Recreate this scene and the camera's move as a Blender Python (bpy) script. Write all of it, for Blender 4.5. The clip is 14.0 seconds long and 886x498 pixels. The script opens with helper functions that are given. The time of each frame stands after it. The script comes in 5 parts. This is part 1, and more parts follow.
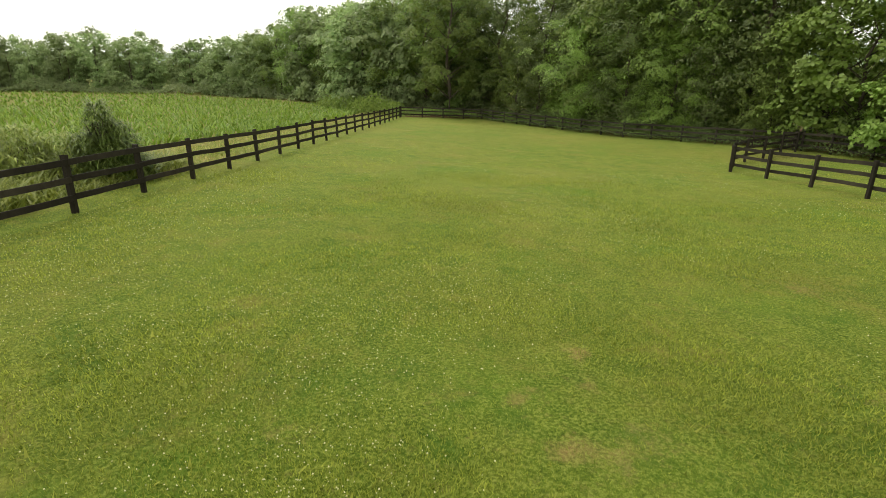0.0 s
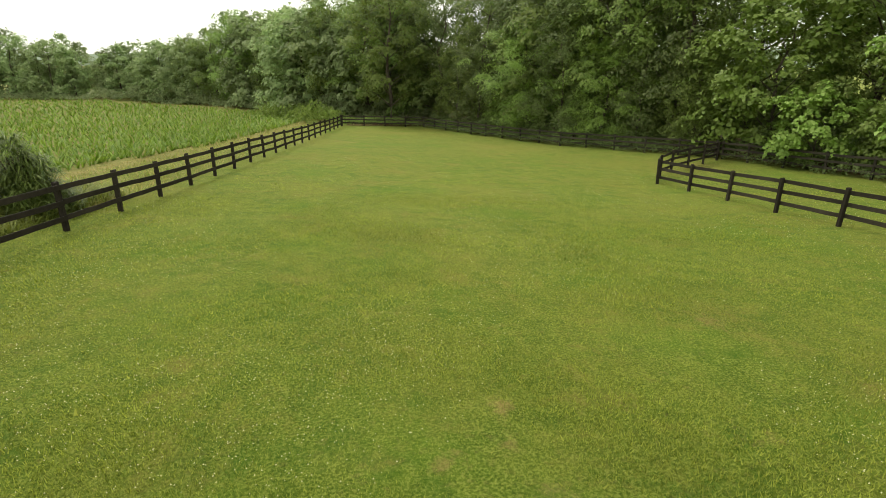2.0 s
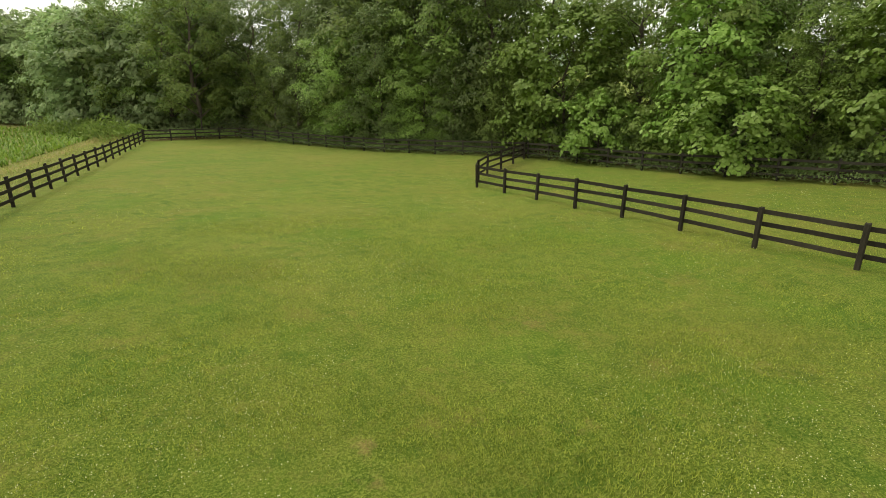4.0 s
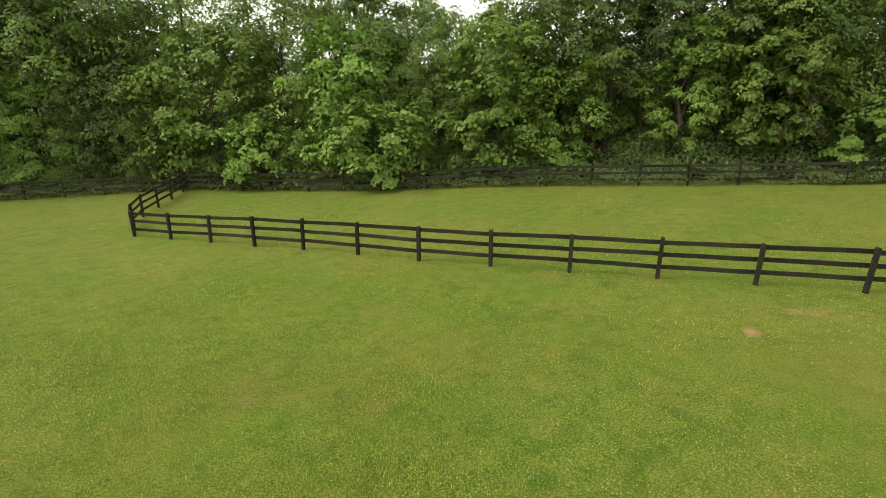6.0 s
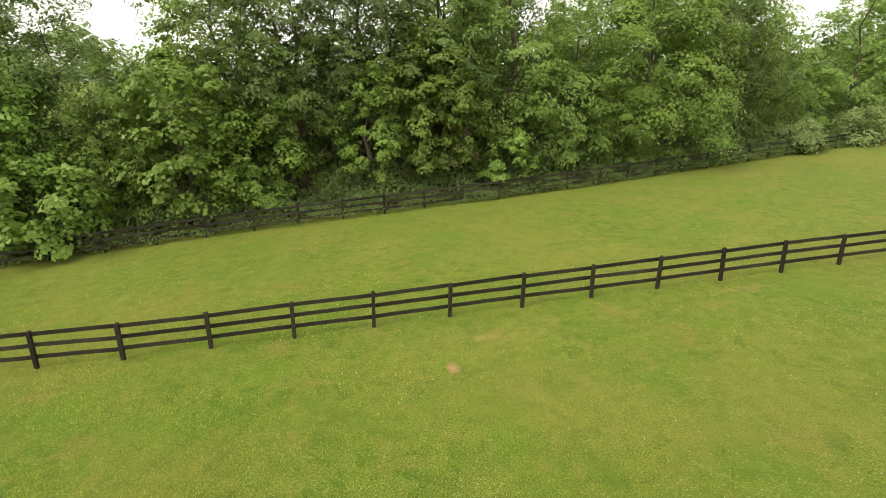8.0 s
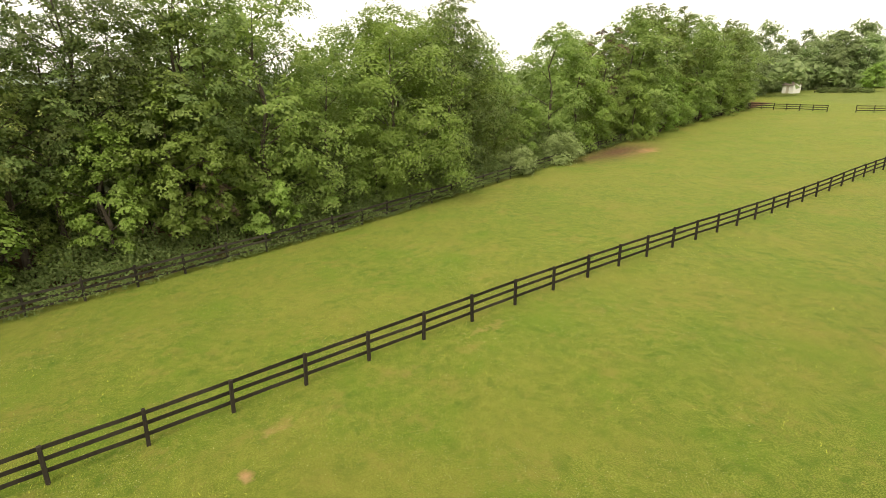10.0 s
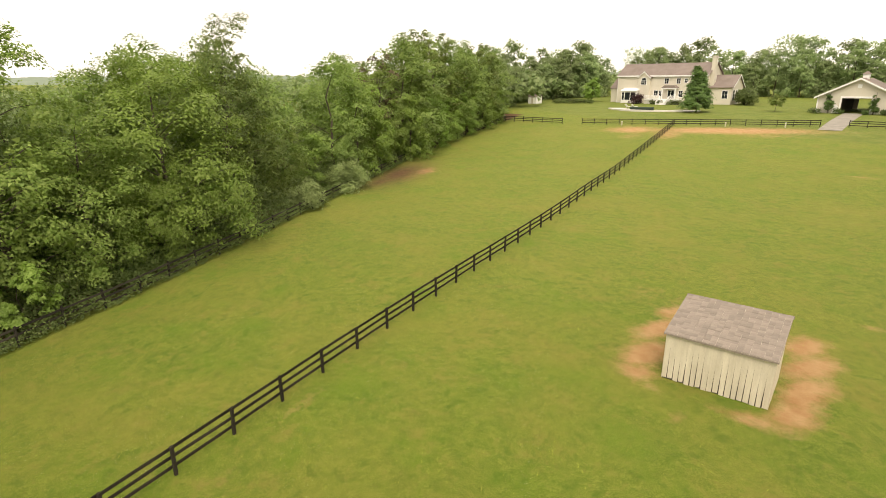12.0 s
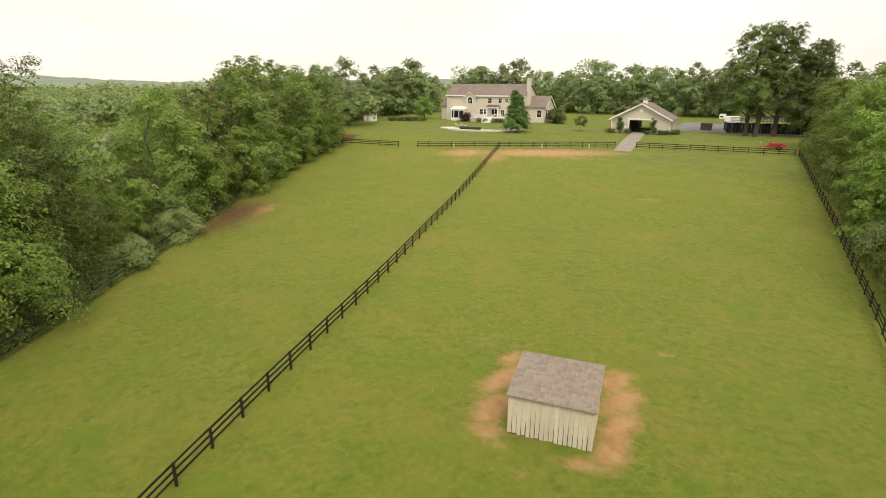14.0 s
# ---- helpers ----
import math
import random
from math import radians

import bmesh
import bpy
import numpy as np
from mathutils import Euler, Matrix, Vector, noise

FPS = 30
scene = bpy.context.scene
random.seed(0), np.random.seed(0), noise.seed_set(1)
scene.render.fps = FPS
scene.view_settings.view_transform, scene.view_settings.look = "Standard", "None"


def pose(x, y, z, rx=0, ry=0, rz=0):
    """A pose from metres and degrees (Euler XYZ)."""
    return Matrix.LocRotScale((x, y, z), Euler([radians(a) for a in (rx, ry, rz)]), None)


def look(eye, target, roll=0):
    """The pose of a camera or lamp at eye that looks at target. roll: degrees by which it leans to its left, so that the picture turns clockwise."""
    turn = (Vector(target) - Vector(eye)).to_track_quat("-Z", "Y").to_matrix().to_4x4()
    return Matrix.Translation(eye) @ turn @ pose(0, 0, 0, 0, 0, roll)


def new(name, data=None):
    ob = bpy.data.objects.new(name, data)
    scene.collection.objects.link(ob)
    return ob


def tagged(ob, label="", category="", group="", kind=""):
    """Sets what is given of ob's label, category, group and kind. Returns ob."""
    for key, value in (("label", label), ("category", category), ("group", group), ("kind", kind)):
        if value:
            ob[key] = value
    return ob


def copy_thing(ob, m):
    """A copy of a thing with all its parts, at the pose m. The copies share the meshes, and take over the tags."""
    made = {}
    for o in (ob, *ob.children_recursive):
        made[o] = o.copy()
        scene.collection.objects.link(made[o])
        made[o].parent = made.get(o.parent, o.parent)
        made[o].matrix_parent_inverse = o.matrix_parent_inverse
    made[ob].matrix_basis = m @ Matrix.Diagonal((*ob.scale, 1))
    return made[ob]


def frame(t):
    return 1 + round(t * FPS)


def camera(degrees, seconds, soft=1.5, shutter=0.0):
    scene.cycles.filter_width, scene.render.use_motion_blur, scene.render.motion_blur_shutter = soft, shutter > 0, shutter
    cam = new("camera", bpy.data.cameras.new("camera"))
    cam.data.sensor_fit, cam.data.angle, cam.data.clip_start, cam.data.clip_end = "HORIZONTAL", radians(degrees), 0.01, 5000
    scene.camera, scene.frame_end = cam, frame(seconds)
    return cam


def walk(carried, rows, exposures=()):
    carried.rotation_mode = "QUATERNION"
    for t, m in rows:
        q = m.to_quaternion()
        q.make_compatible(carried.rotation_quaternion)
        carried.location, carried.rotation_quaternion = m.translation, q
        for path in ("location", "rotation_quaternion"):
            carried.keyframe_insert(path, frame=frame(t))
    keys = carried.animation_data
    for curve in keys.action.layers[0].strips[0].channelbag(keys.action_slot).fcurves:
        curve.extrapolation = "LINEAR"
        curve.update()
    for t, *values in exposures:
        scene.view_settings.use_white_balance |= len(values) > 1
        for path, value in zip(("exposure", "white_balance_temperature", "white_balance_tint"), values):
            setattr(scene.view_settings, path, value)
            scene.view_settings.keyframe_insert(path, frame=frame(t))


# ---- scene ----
cam = camera(79.3, 14.0, soft=0.9)
PATH = [
    (0, (0.105, -0.094, 3.038), (-0.004, 1.791, 2.378), -0.0),
    (0.5, (0.185, -0.053, 3.26), (0.077, 1.833, 2.603), -0.0),
    (1, (0.25, 0.033, 3.505), (0.174, 1.921, 2.848), 0.0),
    (1.5, (0.297, -0.001, 3.664), (0.287, 1.888, 3.008), 0.0),
    (2, (0.355, -0.089, 3.779), (0.439, 1.799, 3.123), 0.1),
    (2.5, (0.36, -0.173, 3.951), (0.574, 1.703, 3.294), 0.1),
    (2.7, (0.367, -0.136, 3.986), (0.625, 1.735, 3.327), -0.1),
    (4.8, (0.188, -0.274, 4.633), (1.251, 1.296, 3.997), 0.0),
    (5, (0.22, -0.172, 4.666), (1.389, 1.324, 4.035), -0.0),
    (5.5, (0.147, -0.066, 4.999), (1.548, 1.215, 4.369), -0.1),
    (6, (0.068, -0.018, 5.442), (1.647, 1.034, 4.811), -0.2),
    (6.5, (0.032, -0.061, 5.879), (1.755, 0.737, 5.251), -0.3),
    (7, (0.038, -0.138, 6.372), (1.858, 0.407, 5.745), -0.3),
    (7.5, (0.021, -0.101, 6.869), (1.899, 0.193, 6.247), -0.2),
    (8, (0.003, -0.105, 7.388), (1.903, -0.02, 6.771), -0.2),
    (8.5, (-0.124, -0.104, 7.908), (1.778, -0.237, 7.302), -0.1),
    (9, (-0.234, -0.105, 8.535), (1.646, -0.437, 7.937), -0.1),
    (9.2, (-0.281, -0.142, 8.802), (1.584, -0.553, 8.207), -0.1),
    (11.3, (-0.557, -0.144, 11.969), (0.949, -1.318, 11.375), -0.2),
    (11.5, (-0.587, -0.159, 12.271), (0.877, -1.386, 11.678), -0.2),
    (12, (-0.648, 0.022, 13.263), (0.701, -1.329, 12.671), -0.1),
    (12.5, (-0.626, -0.049, 14.096), (0.6, -1.515, 13.508), -0.1),
    (13, (-0.614, 0.11, 15.131), (0.501, -1.444, 14.546), 0.1),
    (13.5, (-0.538, 0.109, 16.119), (0.465, -1.521, 15.538), 0.2),
    (14, (-0.513, 0.179, 17.2), (0.381, -1.515, 16.624), 0.4),
]
EXPOSURES = (
    (0.0, 0.18, 6880, 3), (2.5, 0.19, 6880, 2), (5.0, 0.06, 6850, 1), (6.5, 0.30, 6700, 2), (7.5, 0.43, 6750, 3),
    (9.0, 0.42, 7150, 5), (11.5, 0.33, 7460, 13), (12.5, 0.20, 7440, 13), (14.0, -0.02, 7220, 12))
walk(cam, [(t, look(eye, target, roll)) for t, eye, target, roll in PATH], EXPOSURES)

# ---- world, sun, light ----
world = bpy.data.worlds.new("overcast_sky")
scene.world = world
world.use_nodes = True
wn, wl = world.node_tree.nodes, world.node_tree.links
sky = wn.new("ShaderNodeTexSky")
sky.sky_type = "NISHITA"
sky.sun_disc = False
sky.sun_elevation = radians(53)
sky.sun_rotation = radians(-36)
sky.air_density, sky.dust_density, sky.ozone_density = 1.0, 6.0, 1.0
grey = wn.new("ShaderNodeHueSaturation")
grey.inputs["Saturation"].default_value = 0.22
cloud_pos = wn.new("ShaderNodeTexCoord")
cloud_map = wn.new("ShaderNodeMapping")
cloud_map.inputs["Scale"].default_value = (1.5, 1.5, 5.0)
cloud_noise = wn.new("ShaderNodeTexNoise")
cloud_noise.inputs["Scale"].default_value = 1.6
cloud_noise.inputs["Detail"].default_value = 5
cloud_range = wn.new("ShaderNodeMapRange")
cloud_range.inputs["From Min"].default_value, cloud_range.inputs["From Max"].default_value = 0.3, 0.7
cloud_range.inputs["To Min"].default_value, cloud_range.inputs["To Max"].default_value = 7.6, 9.6
cloud_mix = wn.new("ShaderNodeMix")
cloud_mix.data_type = "RGBA"
cloud_mix.inputs["Factor"].default_value = 0.8
cloud_tone = wn.new("ShaderNodeVectorMath")
cloud_tone.operation = "SCALE"
cloud_tone.inputs[0].default_value = (1.0, 0.985, 0.95)
wl.new(cloud_pos.outputs["Generated"], cloud_map.inputs["Vector"])
wl.new(cloud_map.outputs["Vector"], cloud_noise.inputs["Vector"])
wl.new(cloud_noise.outputs["Fac"], cloud_range.inputs["Value"])
wl.new(cloud_range.outputs["Result"], cloud_tone.inputs["Scale"])
wl.new(sky.outputs["Color"], grey.inputs["Color"])
wl.new(grey.outputs["Color"], cloud_mix.inputs["A"])
wl.new(cloud_tone.outputs["Vector"], cloud_mix.inputs["B"])
wl.new(cloud_mix.outputs["Result"], wn["Background"].inputs["Color"])
wn["Background"].inputs["Strength"].default_value = 0.15

sun = new("sun", bpy.data.lights.new("sun", "SUN"))
sun.data.energy = 1.7
sun.data.angle = radians(26)
sun.data.color = (1.0, 0.95, 0.86)
sun.matrix_world = look((0, 0, 60), (26, -36, 0))

# ---- materials ----
def shader(name, rough=0.8, metal=0.0, spec=0.3):
    m = bpy.data.materials.new(name)
    m.use_nodes = True
    b = m.node_tree.nodes["Principled BSDF"]
    b.inputs["Roughness"].default_value, b.inputs["Metallic"].default_value = rough, metal
    b.inputs["Specular IOR Level"].default_value = spec
    return m, m.node_tree.nodes, m.node_tree.links, b


def noise_node(n, l, vec, scale, detail=4, rough=0.55):
    t = n.new("ShaderNodeTexNoise")
    t.inputs["Scale"].default_value, t.inputs["Detail"].default_value, t.inputs["Roughness"].default_value = scale, detail, rough
    if vec is not None:
        l.new(vec, t.inputs["Vector"])
    return t.outputs["Fac"]


def ramp(n, l, fac, stops):
    r = n.new("ShaderNodeValToRGB")
    e = r.color_ramp.elements
    while len(e) < len(stops):
        e.new(0.5)
    for k, (at, c) in zip(e, stops):
        k.position, k.color = at, (*c, 1)
    l.new(fac, r.inputs["Fac"])
    return r.outputs["Color"]


def mix(n, l, fac, a, b, mode="MIX"):
    x = n.new("ShaderNodeMix")
    x.data_type, x.blend_type = "RGBA", mode
    for sock, v in (("Factor", fac), ("A", a), ("B", b)):
        if isinstance(v, (int, float)):
            x.inputs[sock].default_value = v
        elif isinstance(v, tuple):
            x.inputs[sock].default_value = (*v, 1)
        else:
            l.new(v, x.inputs[sock])
    return x.outputs["Result"]


def span(n, l, v, a, b, c=0.0, d=1.0):
    x = n.new("ShaderNodeMapRange")
    l.new(v, x.inputs["Value"])
    for k, w in (("From Min", a), ("From Max", b), ("To Min", c), ("To Max", d)):
        x.inputs[k].default_value = w
    return x.outputs["Result"]


def bump(n, l, b, height, strength=0.3, dist=0.02):
    x = n.new("ShaderNodeBump")
    x.inputs["Strength"].default_value, x.inputs["Distance"].default_value = strength, dist
    l.new(height, x.inputs["Height"])
    l.new(x.outputs["Normal"], b.inputs["Normal"])


def where(n, kind="Object"):
    return n.new("ShaderNodeTexCoord").outputs[kind]


def plain(name, dark, light, scale=3.0, rough=0.8, metal=0.0, spec=0.3, grain=40.0, relief=0.15, vary=0.0, stretch=None):
    """Two tones in large blotches, with fine grain and relief; vary: how much single pieces differ."""
    m, n, l, b = shader(name, rough, metal, spec)
    vec = where(n)
    if stretch:
        mp = n.new("ShaderNodeMapping")
        mp.inputs["Scale"].default_value = stretch
        l.new(vec, mp.inputs["Vector"])
        vec = mp.outputs["Vector"]
    big, fine = noise_node(n, l, vec, scale), noise_node(n, l, vec, grain, 3)
    col = ramp(n, l, big, ((0.3, dark), (0.7, light)))
    col = mix(n, l, 0.35, col, ramp(n, l, fine, ((0.3, dark), (0.7, light))))
    if vary:
        r = n.new("ShaderNodeObjectInfo").outputs["Random"]
        v = n.new("ShaderNodeHueSaturation")
        l.new(span(n, l, r, 0, 1, 1 - vary, 1 + vary), v.inputs["Value"])
        l.new(col, v.inputs["Color"])
        col = v.outputs["Color"]
    l.new(col, b.inputs["Base Color"])
    bump(n, l, b, fine, relief, 0.01)
    return m


def leafy(name, dark, light, glow=0.35, rough=0.5, tone=0.25):
    """Leaves: each its own tone, with light shining through them."""
    m, n, l, b = shader(name, rough, 0.0, 0.25)
    each = n.new("ShaderNodeNewGeometry").outputs["Random Per Island"]
    tree = n.new("ShaderNodeObjectInfo").outputs["Random"]
    col = ramp(n, l, each, ((0.0, dark), (1.0, light)))
    spots = noise_node(n, l, where(n), 0.45, 2)
    v = n.new("ShaderNodeHueSaturation")
    l.new(col, v.inputs["Color"])
    l.new(span(n, l, tree, 0, 1, 0.486, 0.503), v.inputs["Hue"])
    both = n.new("ShaderNodeMath")
    both.operation = "MULTIPLY"
    l.new(span(n, l, tree, 0, 1, 1 - tone, 1 + tone), both.inputs[0])
    l.new(span(n, l, spots, 0.3, 0.7, 0.8, 1.2), both.inputs[1])
    l.new(both.outputs[0], v.inputs["Value"])
    l.new(v.outputs["Color"], b.inputs["Base Color"])
    tr = n.new("ShaderNodeBsdfTranslucent")
    l.new(v.outputs["Color"], tr.inputs["Color"])
    ms = n.new("ShaderNodeMixShader")
    ms.inputs["Fac"].default_value = glow
    l.new(b.outputs["BSDF"], ms.inputs[1])
    l.new(tr.outputs["BSDF"], ms.inputs[2])
    l.new(ms.outputs["Shader"], n["Material Output"].inputs["Surface"])
    return m


def ground_material():
    """Pasture with clover, bare soil, leaf litter, field soil and gravel where the zones say so."""
    m, n, l, b = shader("pasture", 0.9, 0.0, 0.15)
    vec = where(n)
    big, mid, small, fine = (noise_node(n, l, vec, sc, d, 0.6) for sc, d in ((0.07, 5), (0.42, 5), (2.4, 6), (30.0, 6)))
    grass = ramp(n, l, mid, ((0.38, (0.083, 0.157, 0.0098)), (0.50, (0.142, 0.204, 0.0178)), (0.62, (0.221, 0.237, 0.0338))))
    wide = ramp(n, l, big, ((0.40, (0.094, 0.173, 0.0109)), (0.60, (0.199, 0.218, 0.0298))))
    grass = mix(n, l, 0.38, grass, wide)
    patch = ramp(n, l, small, ((0.36, (0.048, 0.102, 0.0064)), (0.50, (0.146, 0.201, 0.0204)), (0.64, (0.257, 0.280, 0.0474))))
    grass = mix(n, l, 0.5, grass, patch)
    micro = noise_node(n, l, vec, 110.0, 3, 0.7)
    tuft = ramp(n, l, mix(n, l, 0.28, fine, micro), ((0.41, (0.024, 0.049, 0.0027)), (0.50, (0.140, 0.198, 0.0186)), (0.59, (0.364, 0.396, 0.0871))))
    grass = mix(n, l, 0.52, grass, tuft)
    # rank dark clover patches, then thin and dry turf
    rank = span(n, l, noise_node(n, l, vec, 1.5, 9, 0.66), 0.53, 0.67, 0.0, 0.6)
    grass = mix(n, l, rank, grass, (0.050, 0.122, 0.0080))
    lush = span(n, l, noise_node(n, l, vec, 0.33, 7, 0.62), 0.50, 0.69, 0.0, 0.52)
    grass = mix(n, l, lush, grass, (0.098, 0.196, 0.0110))
    flecks = span(n, l, noise_node(n, l, vec, 7.0, 8, 0.72), 0.55, 0.74, 0.0, 0.5)
    grass = mix(n, l, flecks, grass, (0.231, 0.167, 0.0621))
    thin = span(n, l, noise_node(n, l, vec, 0.6, 8, 0.72), 0.53, 0.70, 0.0, 0.42)
    grass = mix(n, l, thin, grass, (0.268, 0.190, 0.0580))
    dry = span(n, l, noise_node(n, l, vec, 0.13, 6, 0.68), 0.46, 0.68, 0.0, 0.40)
    grass = mix(n, l, dry, grass, (0.253, 0.224, 0.0455))
    # turf turns duller and yellower with distance from this point
    turf_dist = n.new("ShaderNodeVectorMath")
    turf_dist.operation = "DISTANCE"
    turf_dist.inputs[1].default_value = (4, 2, 0)
    l.new(vec, turf_dist.inputs[0])
    grass = mix(n, l, span(n, l, turf_dist.outputs["Value"], 8.0, 42.0, 0.0, 0.15), grass, (0.225, 0.190, 0.082))
    zones = n.new("ShaderNodeVertexColor")
    zones.layer_name = "zones"
    rgb = n.new("ShaderNodeSeparateColor")
    l.new(zones.outputs["Color"], rgb.inputs["Color"])
    # closely mown lawn round the house
    lawn = mix(n, l, 0.5, ramp(n, l, mid, ((0.35, (0.098, 0.140, 0.030)), (0.65, (0.170, 0.196, 0.055)))), grass)
    grass = mix(n, l, zones.outputs["Alpha"], grass, lawn)
    ragged = n.new("ShaderNodeMath")
    ragged.operation = "ADD"
    l.new(span(n, l, noise_node(n, l, vec, 1.3, 12, 0.8), 0.25, 0.75, -0.42, 0.42), ragged.inputs[1])
    l.new(rgb.outputs["Red"], ragged.inputs[0])
    soil = ramp(n, l, noise_node(n, l, vec, 1.1, 6), ((0.3, (0.370, 0.190, 0.078)), (0.7, (0.500, 0.322, 0.160))))
    soil = mix(n, l, 0.25, soil, ramp(n, l, fine, ((0.3, (0.22, 0.12, 0.045)), (0.7, (0.60, 0.40, 0.20)))))
    col = mix(n, l, span(n, l, ragged.outputs[0], 0.36, 0.98), grass, soil)
    litter = ramp(n, l, small, ((0.3, (0.084, 0.046, 0.023)), (0.7, (0.165, 0.094, 0.049))))
    col = mix(n, l, rgb.outputs["Green"], col, litter)
    straw = ramp(n, l, small, ((0.3, (0.12, 0.15, 0.03)), (0.7, (0.33, 0.27, 0.10))))
    col = mix(n, l, rgb.outputs["Blue"], col, straw)
    l.new(col, b.inputs["Base Color"])
    bump(n, l, b, micro, 0.8, 0.05)
    return m


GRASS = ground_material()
BLADE = leafy("grass_blade", (0.120, 0.178, 0.015), (0.420, 0.470, 0.080), 0.5, 0.6, 0.0)
STRAW = leafy("dry_grass", (0.24, 0.23, 0.055), (0.46, 0.39, 0.15), 0.3, 0.7, 0.0)
PETAL = plain("clover_petal", (0.48, 0.48, 0.22), (0.66, 0.65, 0.38), rough=0.7)
CORN = leafy("corn_leaf", (0.112, 0.198, 0.017), (0.240, 0.338, 0.050), 0.35, 0.5, 0.0)
LEAF_DARK = leafy("dark_leaf", (0.109, 0.167, 0.045), (0.187, 0.244, 0.075), 0.40)
LEAF_MID = leafy("green_leaf", (0.140, 0.220, 0.042), (0.246, 0.318, 0.083), 0.40)
LEAF_LIGHT = leafy("bright_leaf", (0.160, 0.272, 0.040), (0.272, 0.380, 0.092), 0.38)
# far trees: the haze of distance is put into this pale bluish leaf colour
LEAF_FAR = leafy("haze_tinted_leaf", (0.212, 0.304, 0.118), (0.340, 0.420, 0.190), 0.5)
LEAF_FRESH = leafy("fresh_leaf", (0.170, 0.276, 0.062), (0.290, 0.396, 0.112), 0.45)
LEAF_SILVER = leafy("silvery_leaf", (0.228, 0.304, 0.108), (0.350, 0.425, 0.168), 0.4, tone=0.1)
NEEDLE = leafy("conifer_leaf", (0.075, 0.138, 0.033), (0.156, 0.244, 0.069), 0.3)
DEAD = leafy("dead_leaf", (0.110, 0.085, 0.045), (0.200, 0.160, 0.085), 0.3)
PURPLE = leafy("purple_leaf", (0.040, 0.018, 0.020), (0.080, 0.035, 0.036), 0.2)
WEED = leafy("weed_leaf", (0.120, 0.165, 0.025), (0.275, 0.315, 0.066), 0.35)
WEED_DARK = leafy("rank_weed_leaf", (0.058, 0.096, 0.020), (0.195, 0.262, 0.062), 0.3)
# woodland colour paled towards blue-grey in place of real haze
HILL = plain("hazed_wooded_hill", (0.19, 0.235, 0.18), (0.26, 0.305, 0.235), 0.02, 1.0, spec=0.0, grain=0.2, relief=0.0)
BARK = plain("bark", (0.055, 0.045, 0.034), (0.135, 0.108, 0.080), 2.0, 0.95, grain=22, relief=0.6, stretch=(1, 1, 0.25))
BLACK = plain("black_stained_board", (0.019, 0.016, 0.012), (0.050, 0.042, 0.031), 2.5, 0.85, spec=0.12, grain=30, relief=0.3, vary=0.25, stretch=(1, 1, 0.3))
BOARD = plain("weathered_dark_board", (0.020, 0.018, 0.014), (0.058, 0.050, 0.038), 2.0, 0.9, spec=0.1, grain=30, relief=0.3, vary=0.35, stretch=(1, 1, 0.3))
CREAM = plain("cream_paint", (0.47, 0.42, 0.32), (0.66, 0.605, 0.48), 1.2, 0.7, grain=18, relief=0.2, vary=0.045, stretch=(3, 3, 0.5))
GREYWOOD = plain("weathered_trim", (0.42, 0.38, 0.30), (0.62, 0.58, 0.48), 1.5, 0.8, relief=0.2, vary=0.08)
SHINGLE = plain("asphalt_shingle", (0.200, 0.166, 0.138), (0.315, 0.270, 0.226), 2.2, 0.95, grain=38, relief=0.4, vary=0.13)
# shade of the shed and barn insides, put into the colour
DARKNESS = plain("dark_interior", (0.05, 0.042, 0.034), (0.09, 0.075, 0.06), 2.0, 0.9)
SIDING = plain("cream_siding", (0.56, 0.515, 0.425), (0.64, 0.595, 0.50), 0.3, 0.65, grain=6, relief=0.05)
WHITE = plain("white_trim", (0.76, 0.75, 0.72), (0.82, 0.81, 0.79), 0.6, 0.5, relief=0.05)
ROOF = plain("house_shingle", (0.175, 0.140, 0.120), (0.250, 0.205, 0.180), 0.5, 0.95, grain=14, relief=0.3, vary=0.05)
STONE = plain("patio_stone", (0.50, 0.47, 0.42), (0.66, 0.63, 0.58), 0.8, 0.85)
GRAVEL = plain("pale_gravel", (0.22, 0.20, 0.17), (0.35, 0.32, 0.275), 0.8, 0.95, grain=20, relief=0.5)
ASPHALT = plain("asphalt", (0.16, 0.16, 0.16), (0.24, 0.24, 0.235), 0.4, 0.9)
METAL = plain("grey_metal", (0.48, 0.49, 0.50), (0.62, 0.63, 0.64), 2, 0.45, 0.35)
RED = plain("red_enamel", (0.30, 0.035, 0.024), (0.42, 0.060, 0.038), 2, 0.4, spec=0.5)
RUBBER = plain("black_rubber", (0.012, 0.012, 0.012), (0.030, 0.030, 0.030), 3, 0.85)
COVER = plain("dark_green_cover", (0.025, 0.040, 0.028), (0.045, 0.065, 0.045), 1, 0.7)
RUST = plain("rusty_steel", (0.075, 0.062, 0.052), (0.14, 0.11, 0.09), 1.2, 0.8)
NETTING = plain("dark_fabric", (0.020, 0.022, 0.026), (0.040, 0.042, 0.048), 1, 0.8)


def glassy(name, col, rough=0.06):
    m, n, l, b = shader(name, rough, 0.0, 0.6)
    b.inputs["Base Color"].default_value = (*col, 1)
    return m


PANE = glassy("window_pane", (0.018, 0.022, 0.026))
POOL = glassy("pool_water", (0.20, 0.42, 0.46), 0.08)

# ---- building helpers ----
def part(name, bm, material, parent=None, label=""):
    """Links a bmesh as one mesh object under a thing, or at top level."""
    me = bpy.data.meshes.new(name)
    bm.to_mesh(me)
    bm.free()
    me.materials.append(material)
    ob = new(name, me)
    ob.parent = parent
    return tagged(ob, label)


